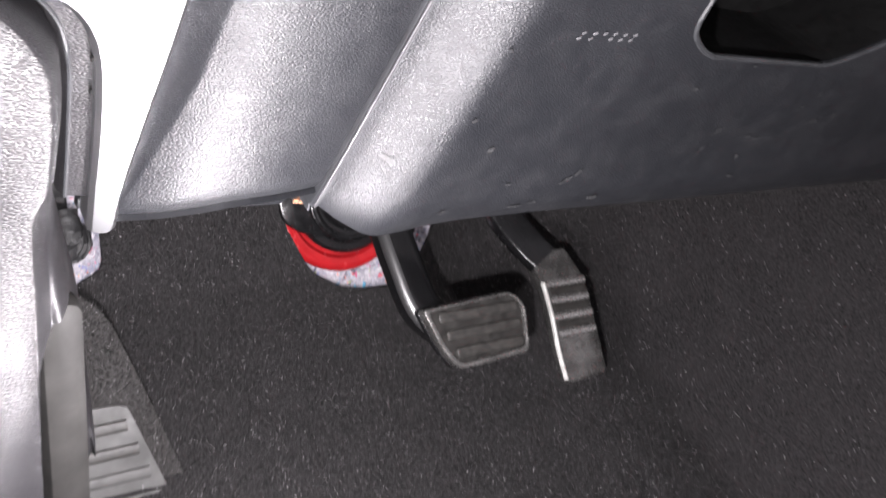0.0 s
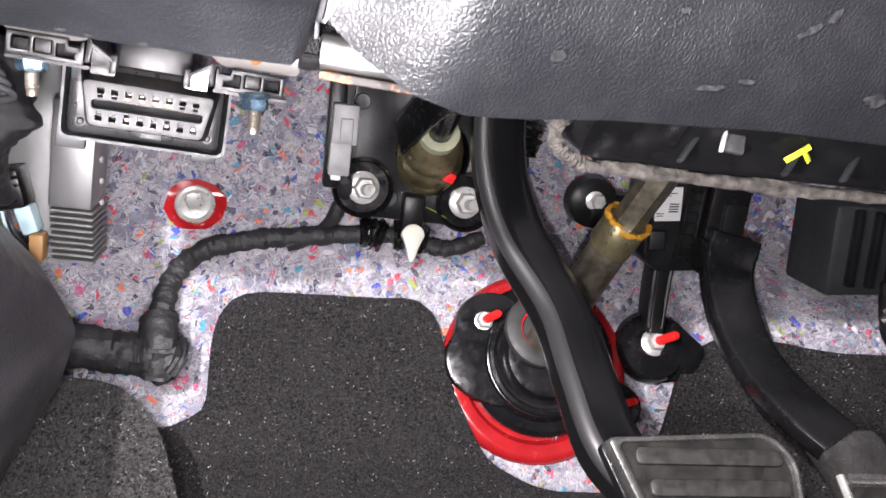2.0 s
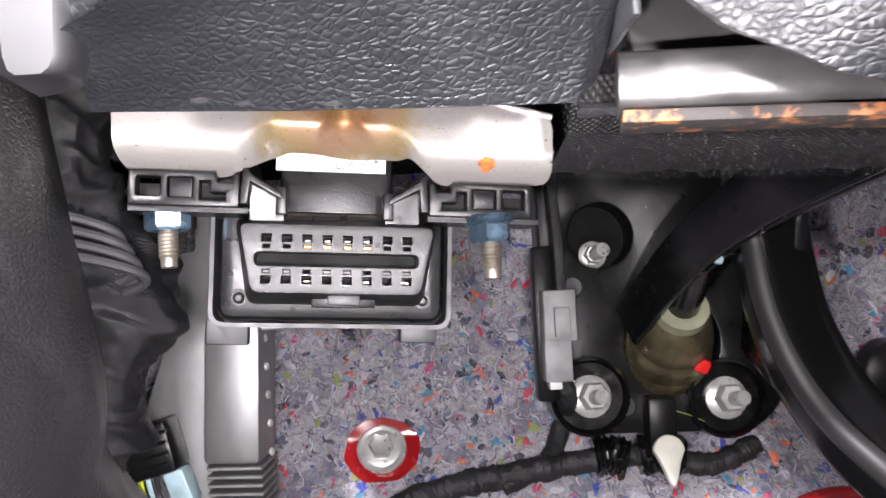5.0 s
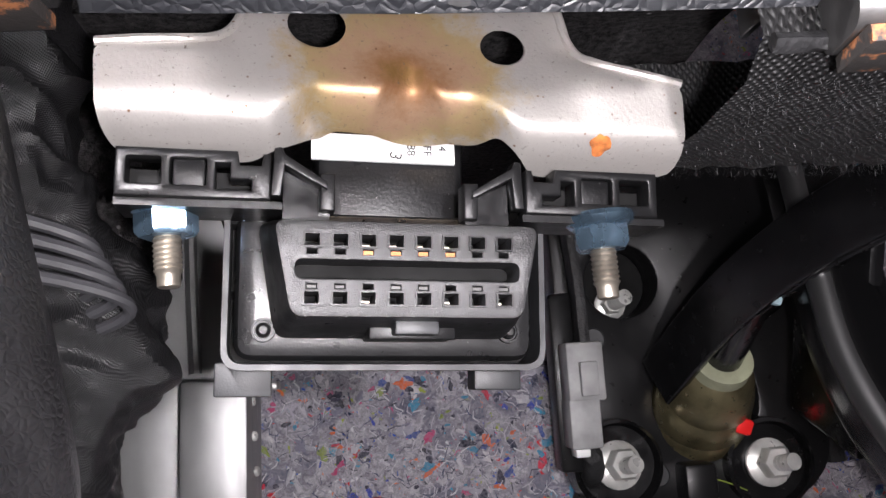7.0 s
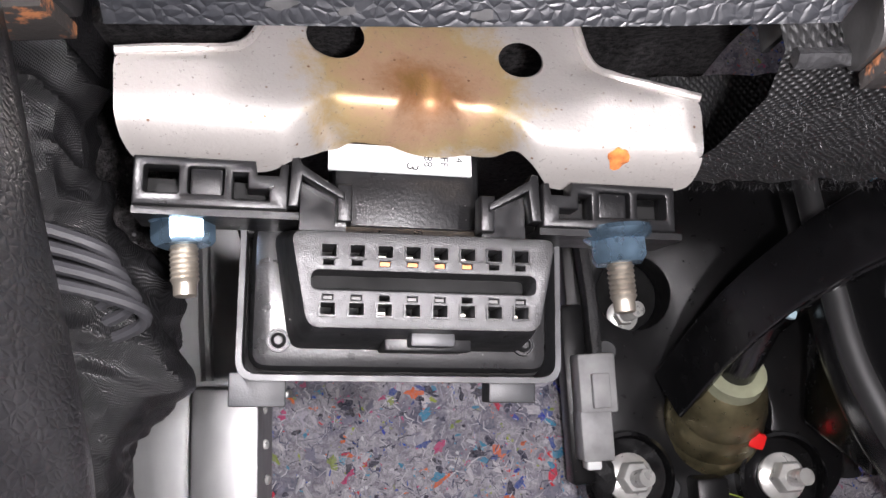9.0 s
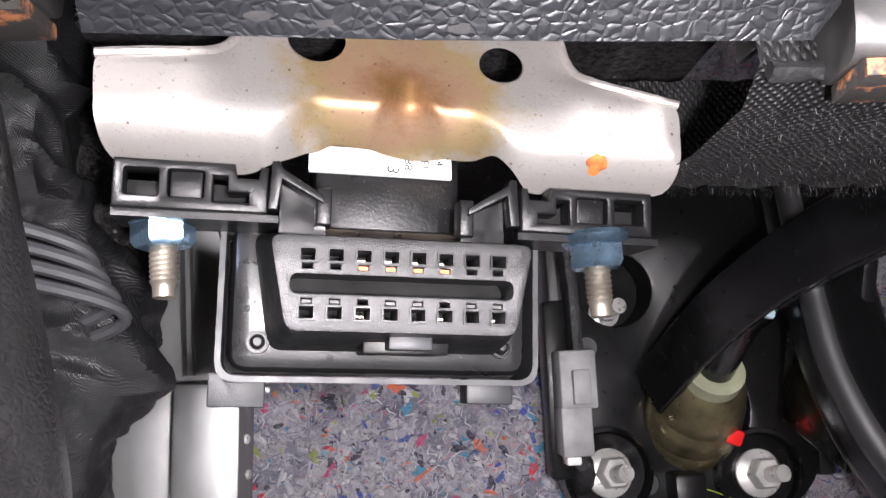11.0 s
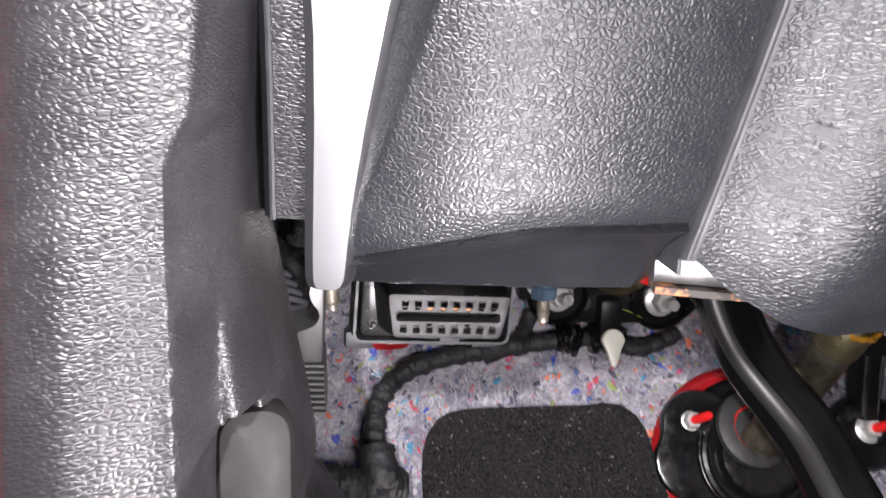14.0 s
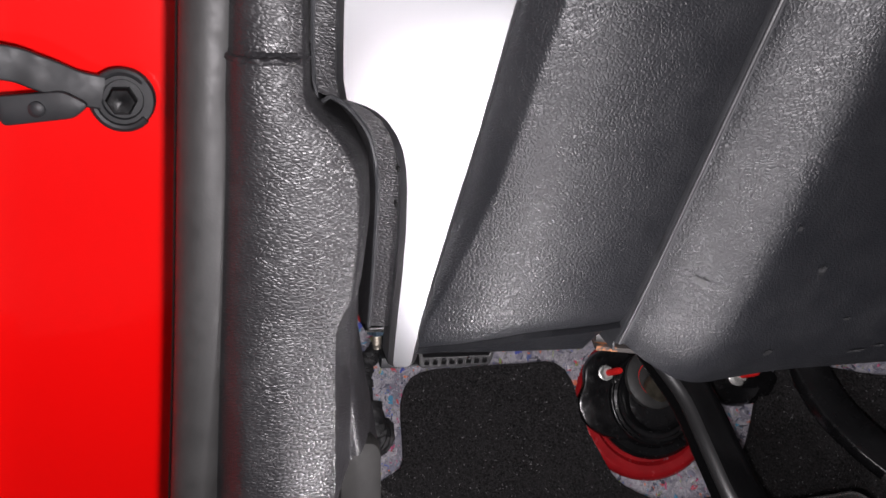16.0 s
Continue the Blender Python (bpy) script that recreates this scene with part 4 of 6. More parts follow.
# rubber door seal on the door opening's flange
bm = bmesh.new()
sweep([(-0.1250, -0.102, 0.02), (-0.1215, -0.0915, 0.25), (-0.1122, -0.084, 0.40), (-0.0970, -0.072, 0.66)],
      [(0.0110 * math.cos(a), 0.0100 * math.sin(a)) for a in (2 * math.pi * k / 20 for k in range(20))], 8, hint=(0, 1, 0), bm=bm)
seal = thing("door_seal", "grey-black rubber door seal along the door opening", "door seal")
seal.location = (-0.129, -0.102, 0.02)
part("bulb", bm, RUBBER, seal)
part("lip", sweep([(-0.1350, -0.088, 0.02), (-0.1315, -0.0775, 0.25), (-0.1222, -0.070, 0.40), (-0.1070, -0.058, 0.66)], rounded([(-0.0025, -0.008), (0.0025, -0.008), (0.0025, 0.008), (-0.0025, 0.008)], 0.001, 2), 8, hint=(0, 1, 0)), HOLE, seal)

# painted door pillar
bm = sheet(rounded([(-0.60, 0.0), (-0.10, 0.0), (-0.10, 0.70), (-0.60, 0.70)], 0), 0.02,
           lambda x, z: Vector((x, 0.010 - 0.10 * step3(-0.20, -0.40, x) + 0.004 * step3(0.33, 0.40, z) * step3(-0.10, -0.17, x) + 0.03 * (z - 0.45), z)), (0, 0.004, 0))
structure("door_pillar", bm, RED, "glossy red painted door pillar of the car body", "body panel")


def check_strap():
    t = thing("door_check", "black steel door check bracket bolted to the red pillar", "door hinge")
    t.location = (-0.148, 0.0, 0.454)
    c = Vector((-0.1485, -0.002, 0.4535))
    plate = part("washer_plate", lathe(c + Vector((0, 0.010, 0)), (0, -1, 0), [(0, 0.0130), (0.003, 0.0130), (0.0042, 0.0122), (0.0042, 0.0085), (0.0026, 0.0080), (0.0026, 0.001)], 32), SMOOTH, t)
    # raised rim with a gap on one side
    rim = [c + Vector((0.0118 * math.cos(k), 0.0052, 0.0118 * math.sin(k))) for k in (radians(42 + 276 * i / 16) for i in range(17))]
    part("rim", tube(rim, 0.0017, 3, 8), SMOOTH, plate)
    part("bolt", lathe(c + Vector((0, 0.006, 0)), (0, -1, 0), [(0, 0.0062), (0.004, 0.0062), (0.0055, 0.0054), (0.0055, 0.003), (0.0048, 0.001)], 6), BLACK, t, "black hexagon bolt")
    flat = rounded([(-0.0016, -0.0070), (0.0016, -0.0070), (0.0016, 0.0070), (-0.0016, 0.0070)], 0.0010, 3)
    part("strap", sweep([(-0.156, 0.003, 0.4565), (-0.166, 0.001, 0.4590), (-0.178, -0.003, 0.4650), (-0.194, -0.006, 0.4700), (-0.24, -0.022, 0.474)], flat, 7, hint=(0, 0, 1)), SMOOTH, t)
    clevis = part("clevis", slab(rounded([(-0.194, 0.4440), (-0.166, 0.4475), (-0.160, 0.4530), (-0.170, 0.4585), (-0.196, 0.4560)], 0.003, 4), 0.004, pose(0, -0.006, 0), bevel=0.0008), SMOOTH, t)
    part("rivet", lathe((-0.1800, -0.0055, 0.4512), (0, -1, 0), [(0, 0.0034), (0.0014, 0.0032), (0.0022, 0.0020), (0.0022, 0.0003)], 16), SMOOTH, clevis)


check_strap()


def bonnet_lever():
    t = thing("bonnet_lever", "dull grey rounded pull lever in the kick trim", "lever")
    t.location = (-0.056, -0.07, 0.2)
    out = rounded([(-0.0108, -0.26), (0.0108, -0.26), (0.0108, 0.0), (-0.0108, 0.0)], [0, 0, 0.0105, 0.0105], 10)
    part("handle", slab(out, 0.020, pose(-0.0550, -0.0755, 0.3320, -8, 1.5, 14), bevel=0.0075), HANDLE, t)
    part("shank", box((-0.0545, -0.0500, 0.200), (0.012, 0.030, 0.240), 0.003, (-8, 1.5, 14)), SMOOTH, t)


bonnet_lever()

# unseen plain walls that close the cabin and bounce lamp light forward
def wall(name, c, s):
    structure(name, box(c, s), PALEGREY, "unseen plain grey wall closing the cabin", "wall")


wall("wall_back", (0.1, -1.36, 0.6), (2.0, 0.02, 1.3))
wall("wall_right", (0.76, -0.5, 0.6), (0.02, 1.8, 1.3))
wall("wall_left", (-0.62, -0.68, 0.6), (0.02, 1.35, 1.3))
structure("ceiling", box((0.1, -0.5, 1.26), (1.7, 1.8, 0.02)), PALEGREY, "unseen plain grey roof closing the cabin", "ceiling")


# ---- things on the firewall ----
UP = Vector((0, 0.495, 0.869))
OUT = Vector((0, -0.869, 0.495))


def on_felt(x, z, out=0.0):
    return Vector((x, felt_y(z), z)) + OUT * out


def disc(c, axis, r, h, seg=28, bm=None, lip=0.0):
    return lathe(c, axis, [(0, r), (h * 0.6, r), (h, r - max(lip, h * 0.35)), (h, 0.0008)], seg, bm)


def flange_bolt(parent_name, label, c, axis, r, mat_cap=None, group="", wash=1.0):
    """A flanged hexagon bolt; with mat_cap a thin painted stud stands out of it."""
    t = thing(parent_name, label, "bolt", group)
    c = Vector(c)
    a = Vector(axis).normalized()
    t.location = c
    part("flange", lathe(c, a, [(0, r * 1.45 * wash), (r * 0.25, r * 1.45 * wash), (r * 0.5, r * 1.0), (r * 0.5, 0.0005)], 26), BOLT, t)
    part("hexagon", lathe(c + a * r * 0.4, a, [(0, r), (r * 0.9, r), (r * 1.1, r * 0.86), (r * 1.1, 0.0005)], 6), BOLT, t)
    if mat_cap:
        part("stud", lathe(c + a * r * 1.2, a + Vector((0.35, 0, 0.12)), [(0, r * 0.5), (r * 2.6, r * 0.5), (r * 2.9, r * 0.35), (r * 2.9, 0.0003)], 12), mat_cap, t, "red painted stud")
    return t


# felt bolt with red washer of primer round it
def felt_bolt():
    rng = random.Random(5)
    loop = [(-0.009 + 0.0195 * math.cos(a) * rng.uniform(0.93, 1.03), 0.245 + 0.0155 * math.sin(a) * rng.uniform(0.93, 1.04)) for a in (k * math.pi / 14 for k in range(28))]
    solo("primer_patch", sheet(rounded(loop, 0.001, 2), 0.002, lambda x, z: felt_surface(x, z) + Vector((0, -0.0046, 0)), (0, 0.002, 0)), REDP,
         "bare red painted metal showing through a torn hole in the felt", "metal patch")
    c = felt_surface(-0.009, 0.245) + Vector((0, -0.0056, 0))
    t = thing("firewall_bolt", "white-grey flanged bolt on the felt", "bolt")
    t.location = c
    part("washer", lathe(c, OUT, [(0, 0.0125), (0.002, 0.0125), (0.0032, 0.0112), (0.0022, 0.0095), (0.0028, 0.0075), (0.0028, 0.0005)], 32), BOLT, t)
    part("hexagon", lathe(c + OUT * 0.0025, OUT, [(0, 0.0062), (0.005, 0.0062), (0.0062, 0.0052), (0.0058, 0.0030), (0.0055, 0.0004)], 6), BOLT, t)


felt_bolt()


def column_boot():
    t = thing("column_boot", "black rubber steering column boot in a red painted ring", "steering boot")
    c = on_felt(0.216, 0.163)
    t.location = c
    ring = [(0, 0.0625), (0.005, 0.0622), (0.0085, 0.0595), (0.0095, 0.056), (0.0085, 0.050), (0.004, 0.047), (0.004, 0.0005)]
    part("ring", lathe(c - OUT * 0.002, OUT, ring, 56), REDP, t, "glossy red painted ring")
    k = c + UP * 0.005 + Vector((0.003, 0, 0))
    part("dish", lathe(k + OUT * 0.003, OUT, [(0, 0.050), (0.004, 0.050), (0.007, 0.047), (0.006, 0.041), (0.012, 0.038), (0.014, 0.032), (0.013, 0.028), (0.020, 0.026), (0.021, 0.022), (0.021, 0.0005)], 48), SATIN, t)
    g = on_felt(0.213, 0.180, 0.024)
    axis = Vector((0.10, -0.75, 0.62))
    part("grommet", lathe(g, axis, [(0, 0.024), (0.004, 0.024), (0.006, 0.021), (0.006, 0.015), (0.001, 0.013), (0.001, 0.0005)], 32), LEVER, t, "grey rubber grommet")
    u, w, _ = frame_of(axis)
    part("seal_ring", tube([g + axis.normalized() * 0.0035 + (u * math.cos(k) + w * math.sin(k)) * 0.0142 for k in (2 * math.pi * i / 24 for i in range(25))], 0.0010, 2, 6), REDDOT, t)
    flat = Matrix(((1, 0, 0, c.x), (0, -OUT.y, UP.y, c.y), (0, -OUT.z, UP.z, c.z), (0, 0, 0, 1)))
    for loop in ([(-0.018, 0.046), (-0.040, 0.047), (-0.054, 0.036), (-0.056, 0.018), (-0.0625, 0.006), (-0.0600, -0.010), (-0.047, -0.022), (-0.020, -0.030), (0.0, 0.02)],
                 [(0.030, -0.002), (0.060, -0.008), (0.072, -0.020), (0.066, -0.038), (0.048, -0.042), (0.020, -0.030)]):
        part("ear", slab(rounded(loop, 0.011, 6), 0.010, flat @ Matrix.Translation((0, -0.0125, 0)), bevel=0.0025), SATIN, t)
    part("hoop", lathe(k + OUT * 0.0150, OUT, [(0, 0.0375), (0.003, 0.0370), (0.004, 0.0350), (0.003, 0.0330), (0, 0.0325)], 48), SATIN, t)


column_boot()
flange_bolt("boot_bolt", "flanged bolt with a red painted stud on the column boot", on_felt(0.179, 0.1865, 0.010), OUT, 0.0056, REDDOT, "red marked bolts")
flange_bolt("boot_bolt", "flanged bolt with a red painted stud on the column boot", on_felt(0.270, 0.143, 0.010), OUT, 0.0050, REDDOT, "red marked bolts")


def steering_shaft():
    t = thing("steering_shaft", "oily steel steering shaft with ochre grease at its joint", "steering shaft")
    t.location = (0.222, 0.205, 0.19)
    a, j, b = Vector((0.275, 0.085, 0.405)), Vector((0.2365, 0.151, 0.275)), Vector((0.214, 0.192, 0.188))
    d = (b - j).normalized()
    up = (a - j).normalized()
    part("upper_tube", lathe(j, up, [(0, 0.0095), ((a - j).length, 0.0095)], 6), SHAFT, t)
    part("sleeve", lathe(j - up * 0.016, up, [(0, 0.0125), (0.002, 0.0132), (0.018, 0.0132), (0.020, 0.0120)], 28), BRASS, t)
    part("lower_tube", lathe(j, d, [(0, 0.0118), ((b - j).length, 0.0118)], 28), SHAFT, t)
    bm = bmesh.new()
    u, w, _ = frame_of(up)
    rng = random.Random(2)
    pts = [j + up * (0.004 + rng.uniform(-0.0022, 0.0022)) + (u * math.cos(k) + w * math.sin(k)) * 0.0128 for k in (2 * math.pi * i / 18 for i in range(19))]
    part("grease", tube(pts, 0.0014, 3, 8, bm, ripple=0.7, seed=3), OCHRE, t, "ochre grease smeared round the joint")


steering_shaft()


def pedal_bracket():
    t = thing("pedal_bracket", "black moulded brake pedal mounting bracket on the firewall", "bracket")
    t.location = (0.125, 0.262, 0.25)
    out = rounded([(0.073, 0.42), (0.074, 0.352), (0.076, 0.272), (0.092, 0.249), (0.178, 0.247), (0.192, 0.262), (0.19, 0.42)], [0, 0.004, 0.010, 0.008, 0.010, 0.008, 0])
    bore = [(0.138 + 0.024 * math.cos(k), 0.292 + 0.024 * math.sin(k)) for k in (2 * math.pi * i / 30 for i in range(30))]
    cup = [(0.105 + 0.0165 * math.cos(k), 0.347 + 0.0165 * math.sin(k)) for k in (2 * math.pi * i / 26 for i in range(26))]
    part("plate", slab(out, 0.022, pose(0, 0.243, 0), holes=[bore, cup], bevel=0.0012), BLACK, t)
    # near-black sheet behind bore and cup; the shade inside them is its colour
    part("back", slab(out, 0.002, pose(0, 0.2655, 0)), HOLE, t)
    for x, z in ((0.095, 0.268), (0.162, 0.264)):
        part("boss", lathe((x, 0.250, z), (0, -1, 0), [(0, 0.0205), (0.012, 0.0195), (0.013, 0.0180), (0.0085, 0.0165), (0.008, 0.0005)], 30), SATIN, t)
    for x, z in ((0.090, 0.322), (0.131, 0.257), (0.113, 0.262)):
        part("plug", disc((x, 0.2435, z), (0, -1, 0), 0.0052, 0.0016, 20), SMOOTH, t)
    # cheek that carries the pivot
    path = [Vector(p) for p in ((0.1150, 0.236, 0.3020), (0.1232, 0.205, 0.3215), (0.1305, 0.170, 0.3375), (0.1390, 0.135, 0.3495), (0.1470, 0.100, 0.3570), (0.1590, 0.060, 0.3650), (0.180, 0.010, 0.378))]
    flat = rounded([(-0.0020, -0.0112), (0.0020, -0.0112), (0.0020, 0.0112), (-0.0020, 0.0112)], 0.0012, 3)
    part("cheek", sweep(path, flat, 6, hint=(0.35, -0.86, -0.36)), SATIN, t)
    turned = rounded([(-0.0045, -0.0015), (0.0045, -0.0015), (0.0045, 0.0015), (-0.0045, 0.0015)], 0.0008, 2)
    part("flange", sweep([p + Vector((0.0105, 0.004, -0.0085)) for p in path[1:]], turned, 6, hint=(0.35, -0.86, -0.36)), SATIN, t)
    part("pivot_tab", box((0.163, 0.175, 0.318), (0.006, 0.05, 0.08), 0.002, (20, 0, 0)), SATIN, t)


pedal_bracket()
solo("grass_blade", sweep([(0.1340, 0.2395, 0.2600), (0.1420, 0.2385, 0.2572), (0.1505, 0.2390, 0.2532)], [(-0.0006, -0.0002), (0.0006, -0.0002), (0.0, 0.0003)], 6), YELLOWGREEN, "dry green blade of grass on the bracket", "grass blade")
flange_bolt("bracket_nut", "zinc flanged nut on a threaded stud", (0.095, 0.2405, 0.268), (0.12, -1, 0.12), 0.0072, None, "bracket nuts")
flange_bolt("bracket_nut", "zinc flanged nut on a threaded stud", (0.162, 0.2415, 0.264), (0.05, -1, 0.10), 0.0072, None, "bracket nuts")
flange_bolt("bracket_nut", "zinc flanged nut deep in a round cup", (0.104, 0.262, 0.338), (0, -1, 0.05), 0.0050, None, "bracket nuts")
for x, y, z in ((0.095, 0.2335, 0.268), (0.162, 0.2345, 0.264), (0.104, 0.257, 0.338)):
    solo("threaded_stud", lathe((x, y, z), (0.2, -1, 0.16), [(i * 0.0011, 0.0036 - 0.0004 * (i % 2)) for i in range(13)], 14), BOLT, "short threaded steel stud through a nut", "stud", "threaded studs")


def push_rod():
    t = thing("booster_rod", "yellow zinc plated brake booster rod housing", "brake rod")
    c = Vector((0.136, 0.258, 0.283))
    t.location = c
    d = Vector((0.0, -0.80, 0.50))
    part("housing", lathe(c, d, [(0, 0.0225), (0.010, 0.0225), (0.012, 0.0215), (0.014, 0.0222), (0.024, 0.0205), (0.026, 0.0195), (0.028, 0.0200), (0.040, 0.0165), (0.046, 0.0120), (0.046, 0.0005)], 36), BRASS, t)
    part("collar", lathe(c + d.normalized() * 0.046, d, [(0, 0.0125), (0.006, 0.0125), (0.007, 0.010), (0.007, 0.0004)], 30), SAGE, t, "pale green collar")
    part("rod", lathe(c + d.normalized() * 0.052, d, [(0, 0.0075), (0.04, 0.0075), (0.041, 0.006)], 20), SATIN, t)
    part("red_tab", box((0.1475, 0.230, 0.2815), (0.008, 0.006, 0.007), 0.0015, (10, 20, 10)), REDDOT, t)
    part("blue_tab", box((0.1375, 0.165, 0.331), (0.005, 0.004, 0.005), 0.001, (0, 20, 0)), PALEBLUE, t)


push_rod()


def brake_pedal():
    t = thing("brake_pedal", "black brake pedal with a metal-edged ribbed rubber pad", "pedal")
    t.location = (0.23, 0.0, 0.19)
    # stamped box-section arm
    sec = rounded([(-0.0128, -0.0140), (0.0128, -0.0140), (0.0128, 0.0140), (-0.0128, 0.0140)], 0.0100, 8)
    path = [(0.158, 0.175, 0.400), (0.157, 0.160, 0.345), (0.159, 0.148, 0.303), (0.170, 0.130, 0.268), (0.189, 0.098, 0.238), (0.1935, 0.060, 0.216), (0.200, 0.032, 0.196), (0.216, 0.017, 0.184)]
    part("arm", sweep(path, sec, 10, hint=(1, 0, 0)), ARM, t)
    # added bead whose paler paint stands in for the bright highlight on the arm
    part("streak_bead", sweep(path, [(-0.0068 + a, -0.0090 + b) for a, b in circle(0.0055, 20)], 10, hint=(1, 0, 0)), ARM_STREAK, t)
    u, v = Vector((1, 0, 0)), Vector((0, 0.662, 0.75))
    n = u.cross(v)

    def at(x, s, out=0.0):
        return Vector((x, -0.020, 0.178)) + v * s + n * out

    m = Matrix(((1, 0, 0, 0), (0, -n.y, v.y, -0.020), (0, -n.z, v.z, 0.178), (0, 0, 0, 1)))
    outer = rounded([(0.187, 0.046), (0.262, 0.051), (0.274, 0.040), (0.273, 0.004), (0.211, 0.000), (0.199, 0.016)], [0.004, 0.008, 0.008, 0.007, 0.007, 0.01])
    inner = rounded([(0.1925, 0.0435), (0.261, 0.0480), (0.2705, 0.038), (0.2695, 0.0085), (0.2135, 0.0045), (0.203, 0.0175)], [0.003, 0.006, 0.006, 0.005, 0.005, 0.008])
    part("rim", slab(outer, 0.010, m @ Matrix.Translation((0, -0.002, 0)), holes=[inner], bevel=0.0018), PEDALDARK, t, "polished metal rim")
    part("backing", slab(outer, 0.006, m @ Matrix.Translation((0, 0.008, 0)), bevel=0.001), SATIN, t)
    tread = part("tread", slab(inner, 0.007, m @ Matrix.Translation((0, 0.0005, 0))), PEDALTREAD, t)
    for k, (x0, x1, s) in enumerate([(0.199, 0.266, 0.0385), (0.204, 0.2675, 0.0255), (0.2105, 0.2685, 0.0125)]):
        bar = rounded([(x0, s - 0.0036), (x1, s - 0.0036 + 0.001), (x1, s + 0.0036 + 0.001), (x0, s + 0.0036)], 0.003, 4)
        part("rib", slab(bar, 0.003, m @ Matrix.Translation((0, -0.0022, 0)), bevel=0.0008), PEDALRUB, tread, "dusty black rubber rib")


brake_pedal()


def gas_pedal():
    t = thing("accelerator_pedal", "black accelerator pedal unit with a metal-faced ribbed pad", "pedal")
    t.location = (0.33, 0.20, 0.19)
    body = rounded([(0.2745, 0.246), (0.284, 0.2365), (0.330, 0.240), (0.338, 0.262), (0.336, 0.3135), (0.290, 0.3150), (0.2735, 0.292)], 0.005)
    housing = part("housing", slab(body, 0.042, pose(0, 0.205, 0), bevel=0.002), BLACK, t)
    part("cover", slab(rounded([(0.3085, 0.250), (0.3345, 0.249), (0.3365, 0.304), (0.3105, 0.308)], 0.004), 0.011, pose(0, 0.1955, 0), bevel=0.0015), SATIN, t)
    part("cover_step", slab(rounded([(0.3180, 0.262), (0.3330, 0.262), (0.3340, 0.286), (0.3190, 0.287)], 0.002), 0.004, pose(0, 0.1925, 0), bevel=0.0008), BLACK, t)
    for x in (0.2965, 0.3065):
        part("rail", box((x, 0.2030, 0.2775), (0.0016, 0.0046, 0.066), 0.0005, (0, 2, 0), seg=1), BLACK, housing)
    for k in range(9):
        part("rib", box((0.3015 + 0.00026 * k, 0.2035, 0.248 + 0.0072 * k), (0.0095, 0.004, 0.0013), 0.0004, seg=1), BLACK, housing)
    for k in range(4):
        part("tooth", box((0.3130 + 0.0052 * k, 0.1945, 0.3085), (0.0026, 0.004, 0.0042), 0.0005, seg=1), BLACK, housing)
    part("hinge_barrel", cyl((0.306, 0.193, 0.252), (0.3415, 0.199, 0.255), 0.0115, 24), SATIN, t)
    part("hinge_cap", cyl((0.3415, 0.199, 0.255), (0.3455, 0.1995, 0.2553), 0.0085, 20), BLACK, t)
    part("sticker", box((0.2850, 0.2035, 0.2815), (0.0175, 0.0012, 0.022), 0.0004, (0, -5, 0), seg=1), WHITE, t, "white paper label")
    for dx, dz, w, h in ((0.0035, -0.0045, 0.0060, 0.0008), (0.0035, -0.0028, 0.0060, 0.0006), (0.0035, -0.0012, 0.0060, 0.0008), (0.0035, 0.0004, 0.0060, 0.0006), (-0.001, 0.0070, 0.010, 0.0005), (-0.003, 0.0052, 0.006, 0.0005),
                         (-0.0045, 0.0020, 0.0022, 0.0012), (-0.005, -0.0065, 0.005, 0.0005), (-0.005, -0.0080, 0.004, 0.0005)):
        part("print_bar", box((0.2850 + dx, 0.2026, 0.2815 + dz), (w, 0.0006, h), turn=(0, -5, 0)), INK, t)
    part("data_plate", box((0.2815, 0.2035, 0.2575), (0.010, 0.002, 0.012), 0.0008, (0, -5, 0)), SMOOTH, t)
    part("data_plate_rim", slab([(0.2755, 0.2505), (0.2875, 0.2505), (0.2875, 0.2645), (0.2755, 0.2645)], 0.002, pose(0, 0.2030, 0), holes=[[(0.2765, 0.2515), (0.2865, 0.2515), (0.2865, 0.2635), (0.2765, 0.2635)]]), BLACK, t)
    part("leg", sweep([(0.294, 0.222, 0.245), (0.2935, 0.221, 0.222), (0.2935, 0.216, 0.193)], rounded([(-0.011, -0.006), (0.011, -0.006), (0.011, 0.006), (-0.011, 0.006)], 0.003, 3), 6, hint=(1, 0, 0)), BLACK, t)
    for i in range(2):
        part("leg_rib", sweep([(0.288 + 0.011 * i, 0.212, 0.240), (0.288 + 0.010 * i, 0.210, 0.215), (0.288 + 0.009 * i, 0.207, 0.198)], circle(0.0016, 6), 4), BLACK, t)
    part("foot", lathe(on_felt(0.2955, 0.1785, 0.002), OUT, [(0, 0.0245), (0.006, 0.0245), (0.010, 0.022), (0.010, 0.0005)], 36), SATIN, t)
    part("foot_tail", slab(rounded([(0.296, 0.158), (0.326, 0.163), (0.332, 0.185), (0.304, 0.205)], 0.006), 0.010, pose(0, 0.206, 0), bevel=0.001), SATIN, t)
    part("ear", lathe((0.250, 0.255, 0.271), (0, -1, 0), [(0, 0.0175), (0.012, 0.0170), (0.014, 0.014), (0.014, 0.0005)], 28), BLACK, t)
    part("ear_bridge", box((0.266, 0.247, 0.268), (0.036, 0.014, 0.022), 0.003), BLACK, t)
    part("ear", lathe((0.344, 0.252, 0.256), (0, -1, 0), [(0, 0.0165), (0.012, 0.016), (0.014, 0.013), (0.014, 0.0005)], 28), BLACK, t)
